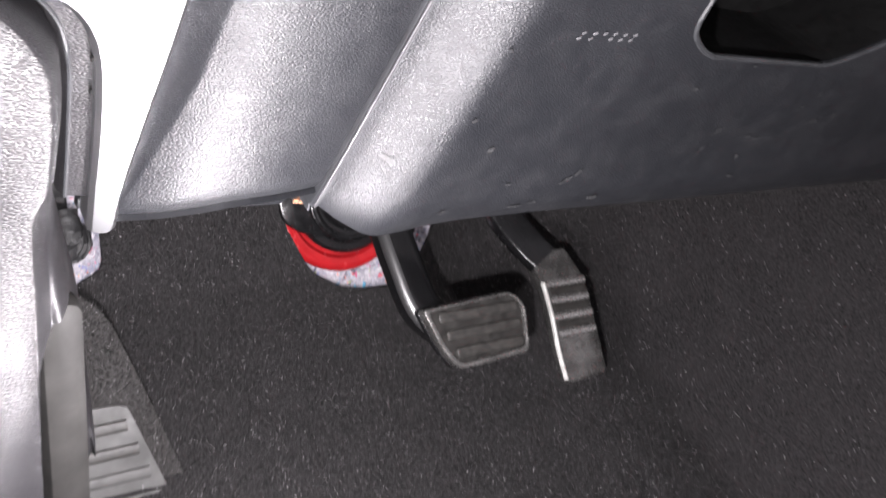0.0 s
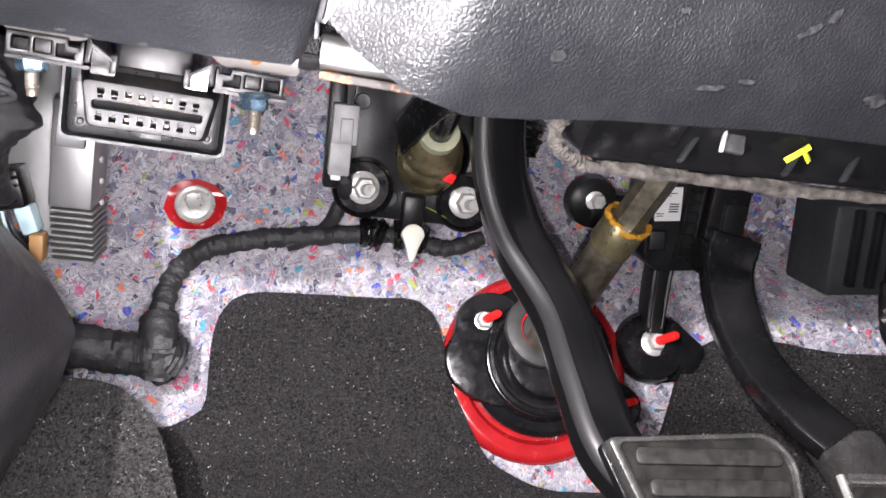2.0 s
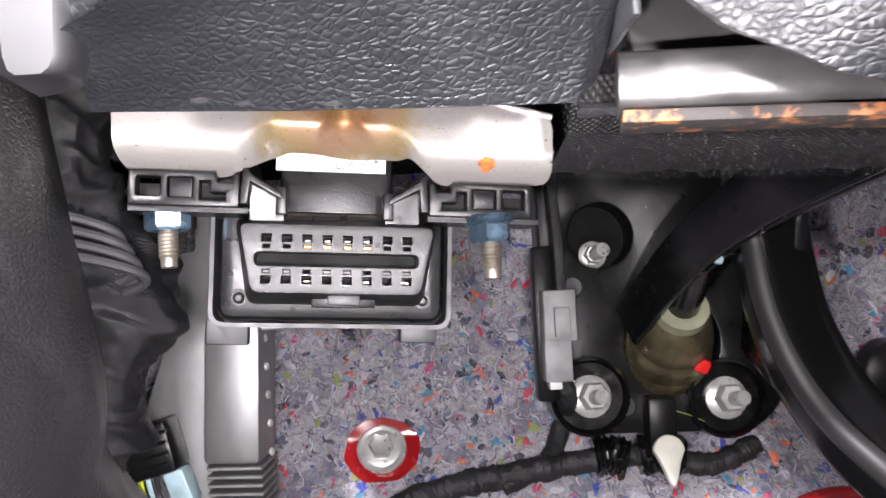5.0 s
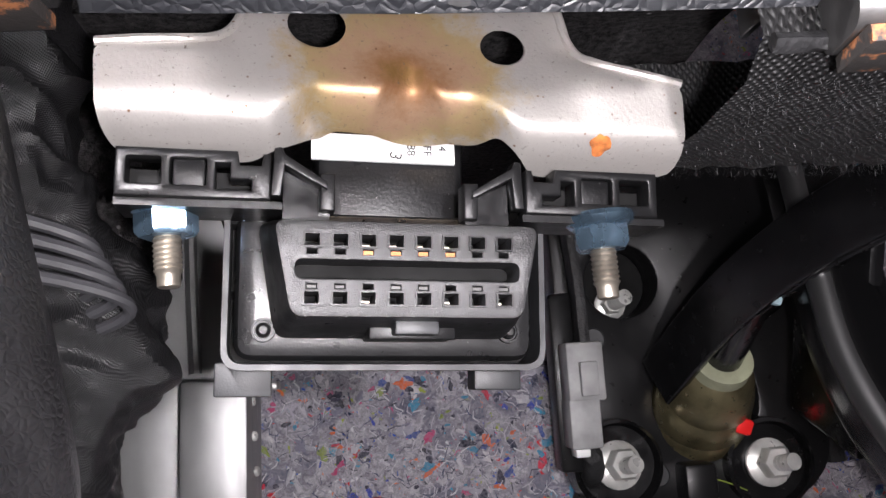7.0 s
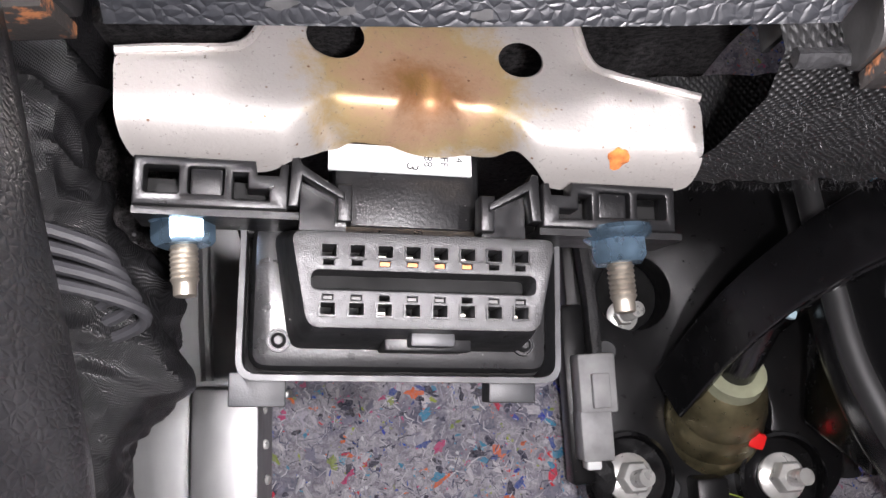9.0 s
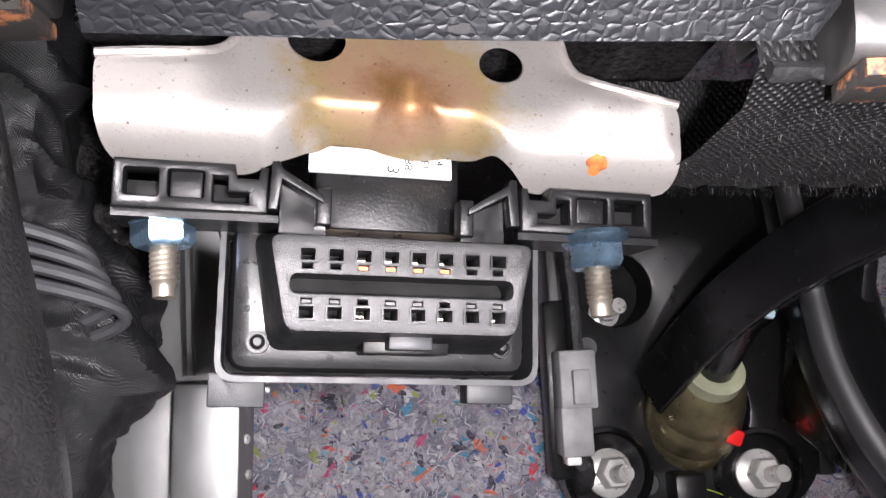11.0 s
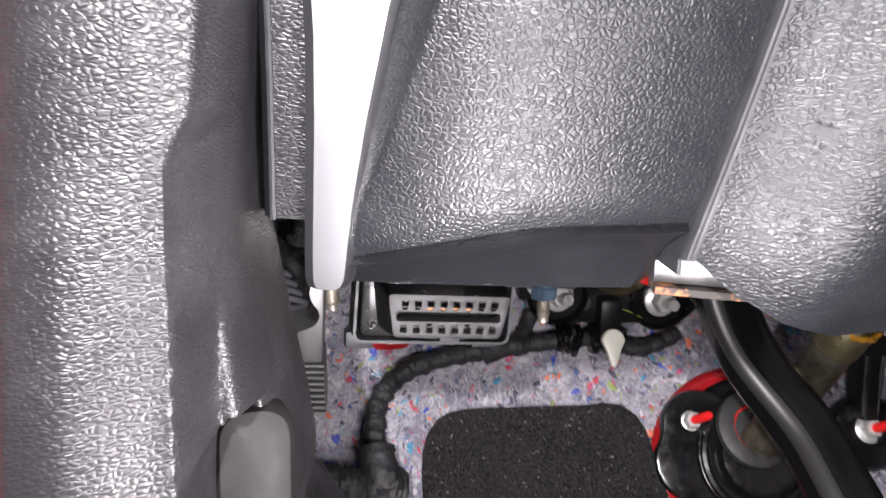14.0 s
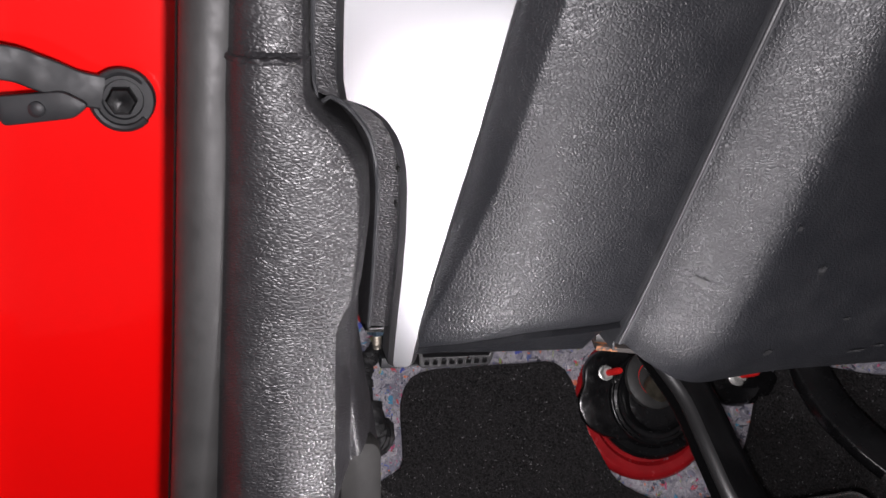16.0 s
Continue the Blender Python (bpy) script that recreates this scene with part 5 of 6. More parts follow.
    part("arm", sweep([(0.326, 0.190, 0.266), (0.3215, 0.182, 0.243), (0.3235, 0.160, 0.2165), (0.3285, 0.130, 0.199), (0.3385, 0.102, 0.188), (0.350, 0.082, 0.180)],
                      rounded([(-0.0150, -0.006), (0.0150, -0.006), (0.0150, 0.006), (-0.0150, 0.006)], 0.003, 3), 8, hint=(0, -0.6, 0.8),
                      scale=lambda f: 1.1 - 0.1 * f), SATIN, t)
    v = Vector((0, 0.777, 0.629))
    n = Vector((1, 0, 0)).cross(v)
    m = Matrix(((1, 0, 0, 0), (0, -n.y, v.y, -0.003), (0, -n.z, v.z, 0.114), (0, 0, 0, 1)))
    outer = rounded([(0.347, 0.0), (0.389, 0.004), (0.3895, 0.050), (0.388, 0.088), (0.374, 0.116), (0.331, 0.115), (0.343, 0.088), (0.344, 0.03)], [0.006, 0.006, 0.02, 0.01, 0.004, 0.004, 0.02, 0.02])
    pad = part("pad", slab(outer, 0.012, m, bevel=0.002), PEDALDARK, t, "dark metal faced pad")
    for k in range(4):
        s = 0.0865 - 0.0145 * k
        bar = rounded([(0.3462, s - 0.0030), (0.3875, s - 0.0030), (0.3872, s + 0.0030), (0.3458, s + 0.0030)], 0.002, 3)
        part("bar", slab(bar, 0.003, m @ Matrix.Translation((0, -0.0022, 0)), bevel=0.0008), PEDALMET, pad, "bright metal bar")
    part("edge", sweep([m @ Vector((0.3445, 0.0, 0.004)), m @ Vector((0.3425, -0.001, 0.030)), m @ Vector((0.3435, -0.001, 0.060)), m @ Vector((0.342, -0.001, 0.088))], circle(0.0022, 8), 6), BOLT, t, "bright bevelled edge")
    for k in range(3):
        s = 0.079 - 0.0145 * k
        bar = rounded([(0.3475, s - 0.0035), (0.3865, s - 0.0035), (0.3860, s + 0.0035), (0.3470, s + 0.0035)], 0.003, 3)
        part("rib", slab(bar, 0.003, m @ Matrix.Translation((0, -0.0012, 0)), bevel=0.0006), PEDALRUB, pad)


gas_pedal()
flange_bolt("pedal_bolt", "flanged bolt with a red painted stud holding the pedal unit", on_felt(0.2960, 0.1800, 0.011), OUT, 0.0062, REDDOT, "red marked bolts")
flange_bolt("pedal_bolt", "flanged bolt with a red painted stud holding the pedal unit", (0.251, 0.243, 0.273), (0.1, -1, 0), 0.0052, None, "red marked bolts")
flange_bolt("pedal_bolt", "flanged bolt with a red painted stud holding the pedal unit", (0.347, 0.238, 0.262), (0.1, -1, 0), 0.0030, REDDOT, "red marked bolts")


def harness():
    t = thing("wiring_harness", "black cloth-taped wiring harness clipped along the felt", "cable")
    t.location = on_felt(0.05, 0.22)
    main = [Vector((-0.019, 0.190, 0.180)), Vector((-0.020, 0.206, 0.190)), on_felt(-0.0160, 0.201, 0.010), on_felt(-0.0004, 0.2155, 0.010), on_felt(0.0267, 0.2235, 0.009), on_felt(0.0546, 0.2275, 0.009), on_felt(0.0866, 0.231, 0.009),
            on_felt(0.1156, 0.233, 0.009), on_felt(0.1375, 0.2295, 0.009), on_felt(0.1559, 0.228, 0.008), on_felt(0.178, 0.236, 0.008)]
    part("loom", tube(main, 0.0062, 26, 14, ripple=0.10, scale=lambda f: (1.1 - 0.25 * f) * (1 + 0.07 * math.sin(150 * f) + 0.04 * math.sin(61 * f)), seed=4), TAPE, t)
    part("loom", tube([on_felt(0.050, 0.223, 0.007), on_felt(0.072, 0.232, 0.008), on_felt(0.083, 0.250, 0.008), Vector((0.0835, 0.236, 0.268)), Vector((0.080, 0.232, 0.280))], 0.0048, 10, 10, ripple=0.07, seed=5), TAPE, t)
    for a, b in ((0.096, 0.112), (0.118, 0.140)):
        part("tape_wrap", tube([on_felt(a, 0.233, 0.009), on_felt((a + b) / 2, 0.2335, 0.0095), on_felt(b, 0.2315, 0.009)], 0.0092, 9, 14, ripple=0.22, seed=int(a * 1e4)), GLOSSTAPE, t, "crumpled glossy black tape")
    part("corner_clamp", sweep([(-0.105, 0.160, 0.186), (-0.060, 0.170, 0.178), (-0.034, 0.175, 0.173), (-0.017, 0.178, 0.171), (-0.010, 0.182, 0.166)], circle(0.0118, 16, 1.1), 14, ripple=0.09,
                               scale=lambda f: 0.95 + 0.2 * step3(0.7, 0.9, f)), TAPE, t, "broad tape-wrapped elbow")
    part("branch", tube([(0.196, 0.250, 0.262), (0.1957, 0.245, 0.2902), (0.1958, 0.243, 0.3099), (0.1978, 0.243, 0.3328), (0.2026, 0.240, 0.3538), (0.2163, 0.235, 0.3660), (0.2347, 0.235, 0.3710), (0.262, 0.232, 0.374)], 0.0046, 9, 10, ripple=0.16, seed=11,
                        scale=lambda f: 1.25 - 0.65 * step3(0.45, 0.7, f)), TAPE, t)
    part("elbow", tube([(-0.017, 0.176, 0.160), (-0.017, 0.178, 0.178), (-0.019, 0.190, 0.190)], 0.0108, 10, 14, ripple=0.09, seed=8), TAPE, t)


harness()


def white_clip():
    out = [(0.0075 * math.sin(a) * (1 if math.cos(a) > 0 else 1 + 0.75 * math.cos(a) ** 2 - 0.75 * abs(math.cos(a))), 0.0075 * math.cos(a) * (1 if math.cos(a) > 0 else 2.2)) for a in (2 * math.pi * k / 28 for k in range(28))]
    out = [(x * (1 - 0.5 * max(0, -z / 0.0165)), z) for x, z in out]
    bm = slab(out, 0.005, pose(0.1280, 0.222, 0.2435, -20, 0, 0), bevel=0.0015)
    solo("fir_tree_clip", bm, CREAM, "cream nylon drop-shaped cable clip over the harness", "clip")


white_clip()
solo("clip_post", box((0.128, 0.245, 0.255), (0.014, 0.03, 0.024), 0.002), BLACK, "black moulded post behind the cream clip", "clip")


def grey_plug():
    t = thing("grey_connector", "grey two-piece wiring connector on a black strip", "connector")
    t.location = (0.079, 0.235, 0.28)
    part("upper_half", box((0.0792, 0.224, 0.309), (0.0155, 0.016, 0.024), 0.0012), GREYP, t)
    part("lower_half", box((0.0775, 0.224, 0.288), (0.0130, 0.016, 0.020), 0.0012), GREYP, t)
    part("latch", box((0.0800, 0.2150, 0.306), (0.0075, 0.003, 0.014), 0.0008), GREYP, t)
    part("pin_tip", box((0.0760, 0.224, 0.2765), (0.006, 0.010, 0.004), 0.0008), WHITE, t)
    part("carrier", box((0.0740, 0.238, 0.305), (0.010, 0.014, 0.075), 0.0015), BLACK, t, "black mounting strip")
    part("lead", sweep([(0.081, 0.226, 0.320), (0.081, 0.228, 0.345), (0.080, 0.232, 0.375), (0.082, 0.235, 0.42)], rounded([(-0.0055, -0.0025), (0.0055, -0.0025), (0.0055, 0.0025), (-0.0055, 0.0025)], 0.002, 2), 6), TAPE, t, "flat taped lead")


grey_plug()
t = thing("taped_cable", "black taped cable hanging beside the brake pedal", "cable")
t.location = (0.195, 0.24, 0.3)
part("cable", tube([(0.205, 0.235, 0.40), (0.198, 0.238, 0.36), (0.196, 0.240, 0.33), (0.194, 0.243, 0.305), (0.185, 0.25, 0.285)], 0.0075, 8, 12, ripple=0.08, seed=11), TAPE, t)
part("branch", tube([(0.196, 0.236, 0.330), (0.1975, 0.235, 0.3471), (0.2055, 0.235, 0.3598), (0.2197, 0.235, 0.3681), (0.2431, 0.235, 0.3718), (0.27, 0.238, 0.375)], 0.0032, 8, 10, ripple=0.08, seed=15), TAPE, t)
part("tape_wrap", tube([(0.197, 0.239, 0.322), (0.195, 0.240, 0.312), (0.193, 0.243, 0.302)], 0.0115, 7, 12, ripple=0.2, seed=12), GLOSSTAPE, t, "crumpled glossy black tape")


def heat_sink():
    t = thing("control_unit", "cast aluminium control unit with cooling fins", "control unit")
    t.location = (-0.057, 0.17, 0.235)
    part("body", box((-0.057, 0.158, 0.2885), (0.021, 0.034, 0.054), 0.0018, (0, 2, 0)), ALU, t)
    for k in range(9):
        part("fin", box((-0.0570 + 0.0001 * k, 0.158, 0.2600 - 0.0032 * k), (0.021, 0.034, 0.0016), 0.0005, (0, 2, 0), seg=1), ALU, t)
    part("core", box((-0.057, 0.162, 0.249), (0.012, 0.022, 0.034)), ALU, t)
    part("flange", slab(rounded([(-0.100, 0.272), (-0.090, 0.300), (-0.086, 0.318), (-0.086, 0.378), (-0.047, 0.378), (-0.047, 0.316), (-0.066, 0.312), (-0.066, 0.236), (-0.080, 0.240)], 0.003), 0.003, pose(0, 0.163, 0), bevel=0.0006), ALU, t)
    part("flange_bead", tube([(-0.0660, 0.1625, 0.376), (-0.0660, 0.1620, 0.345), (-0.0655, 0.1620, 0.318)], 0.0022, 6, 8), ALU, t)
    for k in range(5):
        part("rivet", disc((-0.0462 + 0.0003 * k, 0.152, 0.308 - 0.011 * k), (1, -0.3, 0), 0.0016, 0.001, 10), BOLT, t)
    part("foot", box((-0.052, 0.150, 0.3125), (0.030, 0.010, 0.0025), 0.0006), ALU, t)


heat_sink()
t = thing("fuse_plug", "black wiring plug with coloured wires and a brown end", "connector")
t.location = (-0.085, 0.15, 0.25)
part("plug_body", box((-0.089, 0.150, 0.268), (0.018, 0.02, 0.020), 0.002, (0, -14, 0)), BLACK, t)
for k in range(4):
    part("plug_rib", box((-0.089, 0.139, 0.262 + 0.004 * k), (0.016, 0.003, 0.0012), turn=(0, -14, 0)), SATIN, t)
part("pale_block", box((-0.079, 0.150, 0.253), (0.008, 0.012, 0.014), 0.001, (0, -20, 0)), PALEBLUE, t, "pale blue block")
part("brown_end", box((-0.0735, 0.146, 0.240), (0.007, 0.010, 0.014), 0.0012), BROWN, t, "brown plastic end")
for k, mat in enumerate((YELLOW, PALEBLUE, WIRE)):
    part("wire", tube([(-0.094 + 0.003 * k, 0.145, 0.259), (-0.090 + 0.003 * k, 0.142, 0.248), (-0.086 + 0.004 * k, 0.150, 0.235)], 0.0010, 5, 6), mat, t)


def right_unit():
    t = thing("tunnel_connector", "black connector block with a white label and loose wires", "connector")
    t.location = (0.45, 0.17, 0.2)
    part("block", box((0.435, 0.205, 0.268), (0.095, 0.05, 0.060), 0.004, (0, -4, 0)), SMOOTH, t)
    for k in range(5):
        part("rib", box((0.402 + 0.014 * k, 0.178, 0.268), (0.005, 0.006, 0.050), 0.001, (0, -4, 0)), BLACK, t)
    part("plug", box((0.485, 0.168, 0.235), (0.030, 0.022, 0.030), 0.002, (0, 6, 0)), BLACK, t)
    part("label", box((0.478, 0.1555, 0.2435), (0.022, 0.001, 0.010), turn=(0, 8, 0)), WHITE, t, "white paper label")
    for k, mat in enumerate((ORANGE, PALEBLUE)):
        part("wire", tube([(0.476 + 0.006 * k, 0.165, 0.224), (0.474 + 0.008 * k, 0.160, 0.210), (0.466 + 0.012 * k, 0.158, 0.203)], 0.0013, 6, 6), mat, t)
    part("lead", tube([(0.420, 0.165, 0.250), (0.418, 0.155, 0.228), (0.430, 0.155, 0.212), (0.46, 0.16, 0.205)], 0.004, 8, 8, ripple=0.1), BLACK, t)
    part("blade", box((0.545, 0.165, 0.236), (0.06, 0.016, 0.012), 0.003, (0, 4, 0)), SATIN, t)


right_unit()

# ---- underside of the dashboard ----


def cross_rail():
    t = thing("cross_rail", "bare steel cross rail with rusty lower edge under the dashboard", "metal rail")
    t.location = (0.1, -0.03, 0.355)
    sec = rounded([(-0.007, -0.0055), (0.007, -0.0055), (0.007, 0.0055), (-0.007, 0.0055)], 0.004, 4)
    strip = rounded([(-0.006, -0.0012), (0.006, -0.0012), (0.006, 0.0012), (-0.006, 0.0012)], 0.0006, 2)
    part("bar", sweep([(0.0565, -0.033, 0.3578), (0.09, -0.038, 0.3565), (0.14, -0.037, 0.3560), (0.22, -0.030, 0.366), (0.40, -0.020, 0.374)], sec, 8, hint=(0, 0, 1)), RAIL, t)
    part("lower_lip", sweep([(0.0565, -0.035, 0.3508), (0.09, -0.040, 0.3494), (0.14, -0.039, 0.3490), (0.22, -0.030, 0.358), (0.40, -0.020, 0.366)], strip, 8, hint=(0, 0, 1)), RUSTY, t, "rusty folded lip")
    part("bar", sweep([(-0.12, -0.006, 0.3790), (-0.08, -0.010, 0.3780), (-0.0510, -0.012, 0.3775)], sec, 8, hint=(0, 0, 1)), RAIL, t)
    part("lower_lip", sweep([(-0.12, -0.008, 0.3705), (-0.08, -0.012, 0.3700), (-0.0510, -0.014, 0.3695)], strip, 8, hint=(0, 0, 1)), RUSTY, t, "rusty folded lip")
    part("web", box((0.105, -0.026, 0.379), (0.090, 0.004, 0.030), 0.001, (-12, 0, 0)), WEB, t, "dull grey pressed web")


cross_rail()


bm = bmesh.new()
rows = []
for i in range(40):
    x = 0.049 + 0.11 * i / 39
    low = 0.3500 - 0.05 * max(0, x - 0.05) * 0.6 + 0.0012 * noise.noise((x * 260, 0, 0))
    low = max(low, 0.342)
    rows.append([bm.verts.new((x, y, z + 0.0006 * noise.noise((x * 300, y * 300, z * 300)))) for y, z in ((-0.026, 0.362), (-0.027, low + 0.006), (-0.020, low + 0.002), (0.0, low), (0.030, low + 0.001), (0.036, low + 0.008), (0.037, 0.375))])
for a, b in zip(rows, rows[1:]):
    for k in range(6):
        bm.faces.new((a[k], a[k + 1], b[k + 1], b[k]))
def pad_skin(x, v):
    low = max(0.3500 - 0.03 * max(0, x - 0.05), 0.342)
    return Vector((x, -0.026 + 0.060 * v, low - 0.0003 + 0.0005 * noise.noise((x * 200, v * 40, 0)))) if v > 0 else Vector((x, -0.0275, low + 0.006 - v * 0.2))


scatter("fleece_fibres", 4000, (0.050, 0.158, -0.05, 1.0), pad_skin, 0.0011, 0.00006, 0.0005, FLEECE, "loose dark fibres of the sound pad", "fibres", 8)
pad = thing("sound_pad", "dark grey knitted fleece sound pad under the dashboard", "insulation")
pad.location = (0.1, 0.0, 0.345)
part("fleece", bm, knit_material(), pad)
part("hem", tube([(x, -0.0275 + 0.0006 * noise.noise((x * 150, 1, 0)), max(0.3500 - 0.03 * max(0, x - 0.05), 0.342) + 0.0050) for x in (0.050 + 0.007 * i for i in range(16))], 0.0014, 3, 6, ripple=0.3, seed=6), TAPE, pad)


def column_tray():
    t = thing("knee_guard", "black plastic knee guard with slots and a grey foam edge", "dash panel")
    t.location = (0.3, -0.03, 0.335)
    bm = bmesh.new()
    rows = []
    for i in range(60):
        x = 0.137 + 0.5 * i / 59
        c = step3(0.137, 0.152, x)
        z0 = 0.345 - 0.0145 * c - 0.006 * (x - 0.15)
        rows.append([bm.verts.new((x, y, z)) for y, z in ((-0.068, 0.366), (-0.050, 0.360), (-0.030, 0.3545), (-0.0235, 0.348), (-0.0190, z0 + 0.004), (-0.0150, z0), (0.004, z0 + 0.001), (0.010, z0 + 0.006), (0.012, 0.37))])
    for a, b in zip(rows, rows[1:]):
        for k in range(8):
            bm.faces.new((a[k], a[k + 1], b[k + 1], b[k]))
    part("shell", bm, BLACK, t)
    part("foam_edge", tube([(0.146, -0.034, 0.3510), (0.139, -0.028, 0.3475), (0.1365, -0.022, 0.3420), (0.139, -0.018, 0.3345), (0.148, -0.016, 0.3300), (0.16, -0.016, 0.3285), (0.25, -0.016, 0.3270), (0.45, -0.016, 0.3265)], 0.0027, 26, 10,
                           ripple=0.22, scale=lambda f: 1.25 - 0.35 * min(1.0, 3 * f) + 0.15 * math.sin(70 * f), seed=13), FOAM, t, "frayed grey-brown foam edge")
    part("crumpled_film", sheet(rounded([(0.146, 0.332), (0.178, 0.3325), (0.182, 0.349), (0.150, 0.350)], 0.004), 0.0022, lambda x, z: Vector((x, -0.0225 - 0.45 * (z - 0.340) + 0.0030 * noise.noise((x * 160, 2, z * 160)), z)), (0, 0.001, 0)), SATIN, t, "crumpled glossy black film")
    for x, dz in ((0.186, 0.0), (0.226, -0.001), (0.249, -0.001), (0.275, 0.0), (0.30, 0.0)):
        part("slant_rib", box((x, -0.0215, 0.3405 + dz - 0.004 * (x - 0.15)), (0.0016, 0.0030, 0.0170), 0.0005, (-22, 38, 0)), SMOOTH, t)
    part("boss", box((0.2010, -0.0222, 0.3425), (0.0085, 0.0026, 0.0080), 0.0010, (-20, 6, 0)), SCUFF, t, "grey moulded boss")
    part("boss_edge", box((0.1965, -0.0236, 0.3425), (0.0012, 0.0020, 0.0078), 0.0004, (-20, 14, 0)), LINT, t, "pale strip along the boss edge")
    for k, (dx, dz, a) in enumerate(((0.0, 0.0, 35), (0.0032, -0.0002, -50))):
        part("paint_tick", box((0.2255 + dx, -0.0235, 0.3410 + dz), (0.0105 if k == 0 else 0.006, 0.0006, 0.0022), 0.0002, (-25, -a, 0)), YELLOW, t, "yellow paint tick")


column_tray()

# ---- diagnostic socket and its bracket ----
OBD = pose(0.001, 0.0, 0.330, 0, 3.8, 7)


def trapezoid(top, bottom, z1, z0, r=0.002, seg=5):
    return rounded([(-top, z1), (top, z1), (bottom, z0), (-bottom, z0)], r, seg)


def place(bm, m=OBD):
    bmesh.ops.transform(bm, matrix=m, verts=bm.verts)
    return bm


PITCH, FACE_X = 0.00438, -0.0007
PIN0 = FACE_X - 3.5 * PITCH


def socket():
    t = thing("diagnostic_socket", "black sixteen-pin diagnostic socket in a moulded holder", "socket")
    t.location = (0, 0.0, 0.322)
    top = 0.00452
    holes, slots = [], []
    for i in range(8):
        x = PIN0 + PITCH * i
        holes.append([(x - 0.0011, top - 0.0009), (x + 0.0011, top - 0.0009), (x + 0.0011, top + 0.0009), (x - 0.0011, top + 0.0009)])
        holes.append([(x - 0.0011, -top - 0.0009), (x + 0.0011, -top - 0.0009), (x + 0.0011, -top + 0.0009), (x - 0.0011, -top + 0.0009)])
        slots.append([(x - 0.0008, top - 0.0022), (x + 0.0008, top - 0.0022), (x + 0.0008, top - 0.0014), (x - 0.0008, top - 0.0014)])
        slots.append([(x - 0.0008, -top + 0.0014), (x + 0.0008, -top + 0.0014), (x + 0.0008, -top + 0.0022), (x - 0.0008, -top + 0.0022)])
    key = rounded([(-0.0186, -0.0016), (0.0172, -0.0016), (0.0172, 0.0015), (-0.0186, 0.0015)], 0.0013, 4)
    face = [(x + FACE_X, z) for x, z in trapezoid(0.0213, 0.0184, 0.0076, -0.0074)]
    face_part = part("face", slab(face, 0.0080, OBD, holes=holes + slots + [key], bevel=0.0002), FACE, t)
    # near-black block: darkness inside the pin holes is put into its colour
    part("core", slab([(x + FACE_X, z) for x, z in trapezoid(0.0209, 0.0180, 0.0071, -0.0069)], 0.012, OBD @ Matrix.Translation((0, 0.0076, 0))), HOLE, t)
    skirt = bmesh.new()
    rings = []
    for y, g in ((0.0002, 0.0), (0.003, 0.0004), (0.008, 0.0012), (0.0195, 0.0026)):
        rings.append([skirt.verts.new((FACE_X + (x - FACE_X) * (1 + g / 0.019), y, z * (1 + g / 0.007))) for x, z in [(x + FACE_X, z) for x, z in trapezoid(0.0213, 0.0184, 0.0076, -0.0074)]])
    for a, b in zip(rings, rings[1:]):
        for i in range(len(a)):
            skirt.faces.new((a[i], a[(i + 1) % len(a)], b[(i + 1) % len(a)], b[i]))
    part("skirt", place(skirt), BLACK, t)
    for i in range(8):
        x = PIN0 + PITCH * i
        for s in (1, -1):
            full = (s == 1 and 2 <= i <= 5) or (s == -1 and i in (2, 5, 7))
            mat = COPPER if s == 1 and 2 <= i <= 5 else (BOLT if full else SMOOTH)
            z = s * top
            if full:
                part("contact", place(box((x, 0.0062, z - 0.0002), (0.0013, 0.004, 0.0005), 0.0001, seg=1)), STUD, face_part)
            if s == 1 and full:
                part("contact_lip", place(box((x, 0.0016, z - 0.0018), (0.0015, 0.002, 0.0006))), mat, face_part, "copper contact")
            if s == -1 and i not in (2, 5):
                part("contact_lip", place(box((x, 0.0016, z + 0.0018), (0.0014, 0.002, 0.0005))), LEVER, face_part)
    # raised frame round each row of pins
    for z in (top, -top):
        for i in range(8):
            x = PIN0 + PITCH * i
            rim_out = [(x - 0.0014, z - 0.0012), (x + 0.0014, z - 0.0012), (x + 0.0014, z + 0.0012), (x - 0.0014, z + 0.0012)]
            rim_in = [(x - 0.00112, z - 0.00092), (x + 0.00112, z - 0.00092), (x + 0.00112, z + 0.00092), (x - 0.00112, z + 0.00092)]
            part("pin_rim", slab(rim_out, 0.0006, OBD @ Matrix.Translation((0, -0.0004, 0)), holes=[rim_in]), BLACK, face_part)
    part("latch", place(box((0.001, 0.008, -0.0086), (0.0072, 0.010, 0.0026), 0.0004)), SMOOTH, t)
    part("latch_cover", place(box((0.001, 0.0125, -0.0088), (0.0145, 0.010, 0.0034), 0.0004)), BLACK, t)
    # holder: plate, rim, locating pegs and feet
    plate = rounded([(-0.0282, 0.0125), (-0.0282, -0.0136), (0.0250, -0.0136), (0.0250, 0.0125)], 0.0035, 6)
    part("holder_plate", slab(plate, 0.0075, OBD @ Matrix.Translation((0, 0.0178, 0)), bevel=0.0026), GLOSSY, t)
    # near-black sheet that colours the gap round the plate as deep shade
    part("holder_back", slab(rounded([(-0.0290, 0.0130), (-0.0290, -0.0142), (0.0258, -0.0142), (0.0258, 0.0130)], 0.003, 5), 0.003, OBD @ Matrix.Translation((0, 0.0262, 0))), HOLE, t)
    inner = rounded([(-0.0292, 0.0150), (-0.0292, -0.0144), (0.0260, -0.0144), (0.0260, 0.0150)], 0.003, 5)
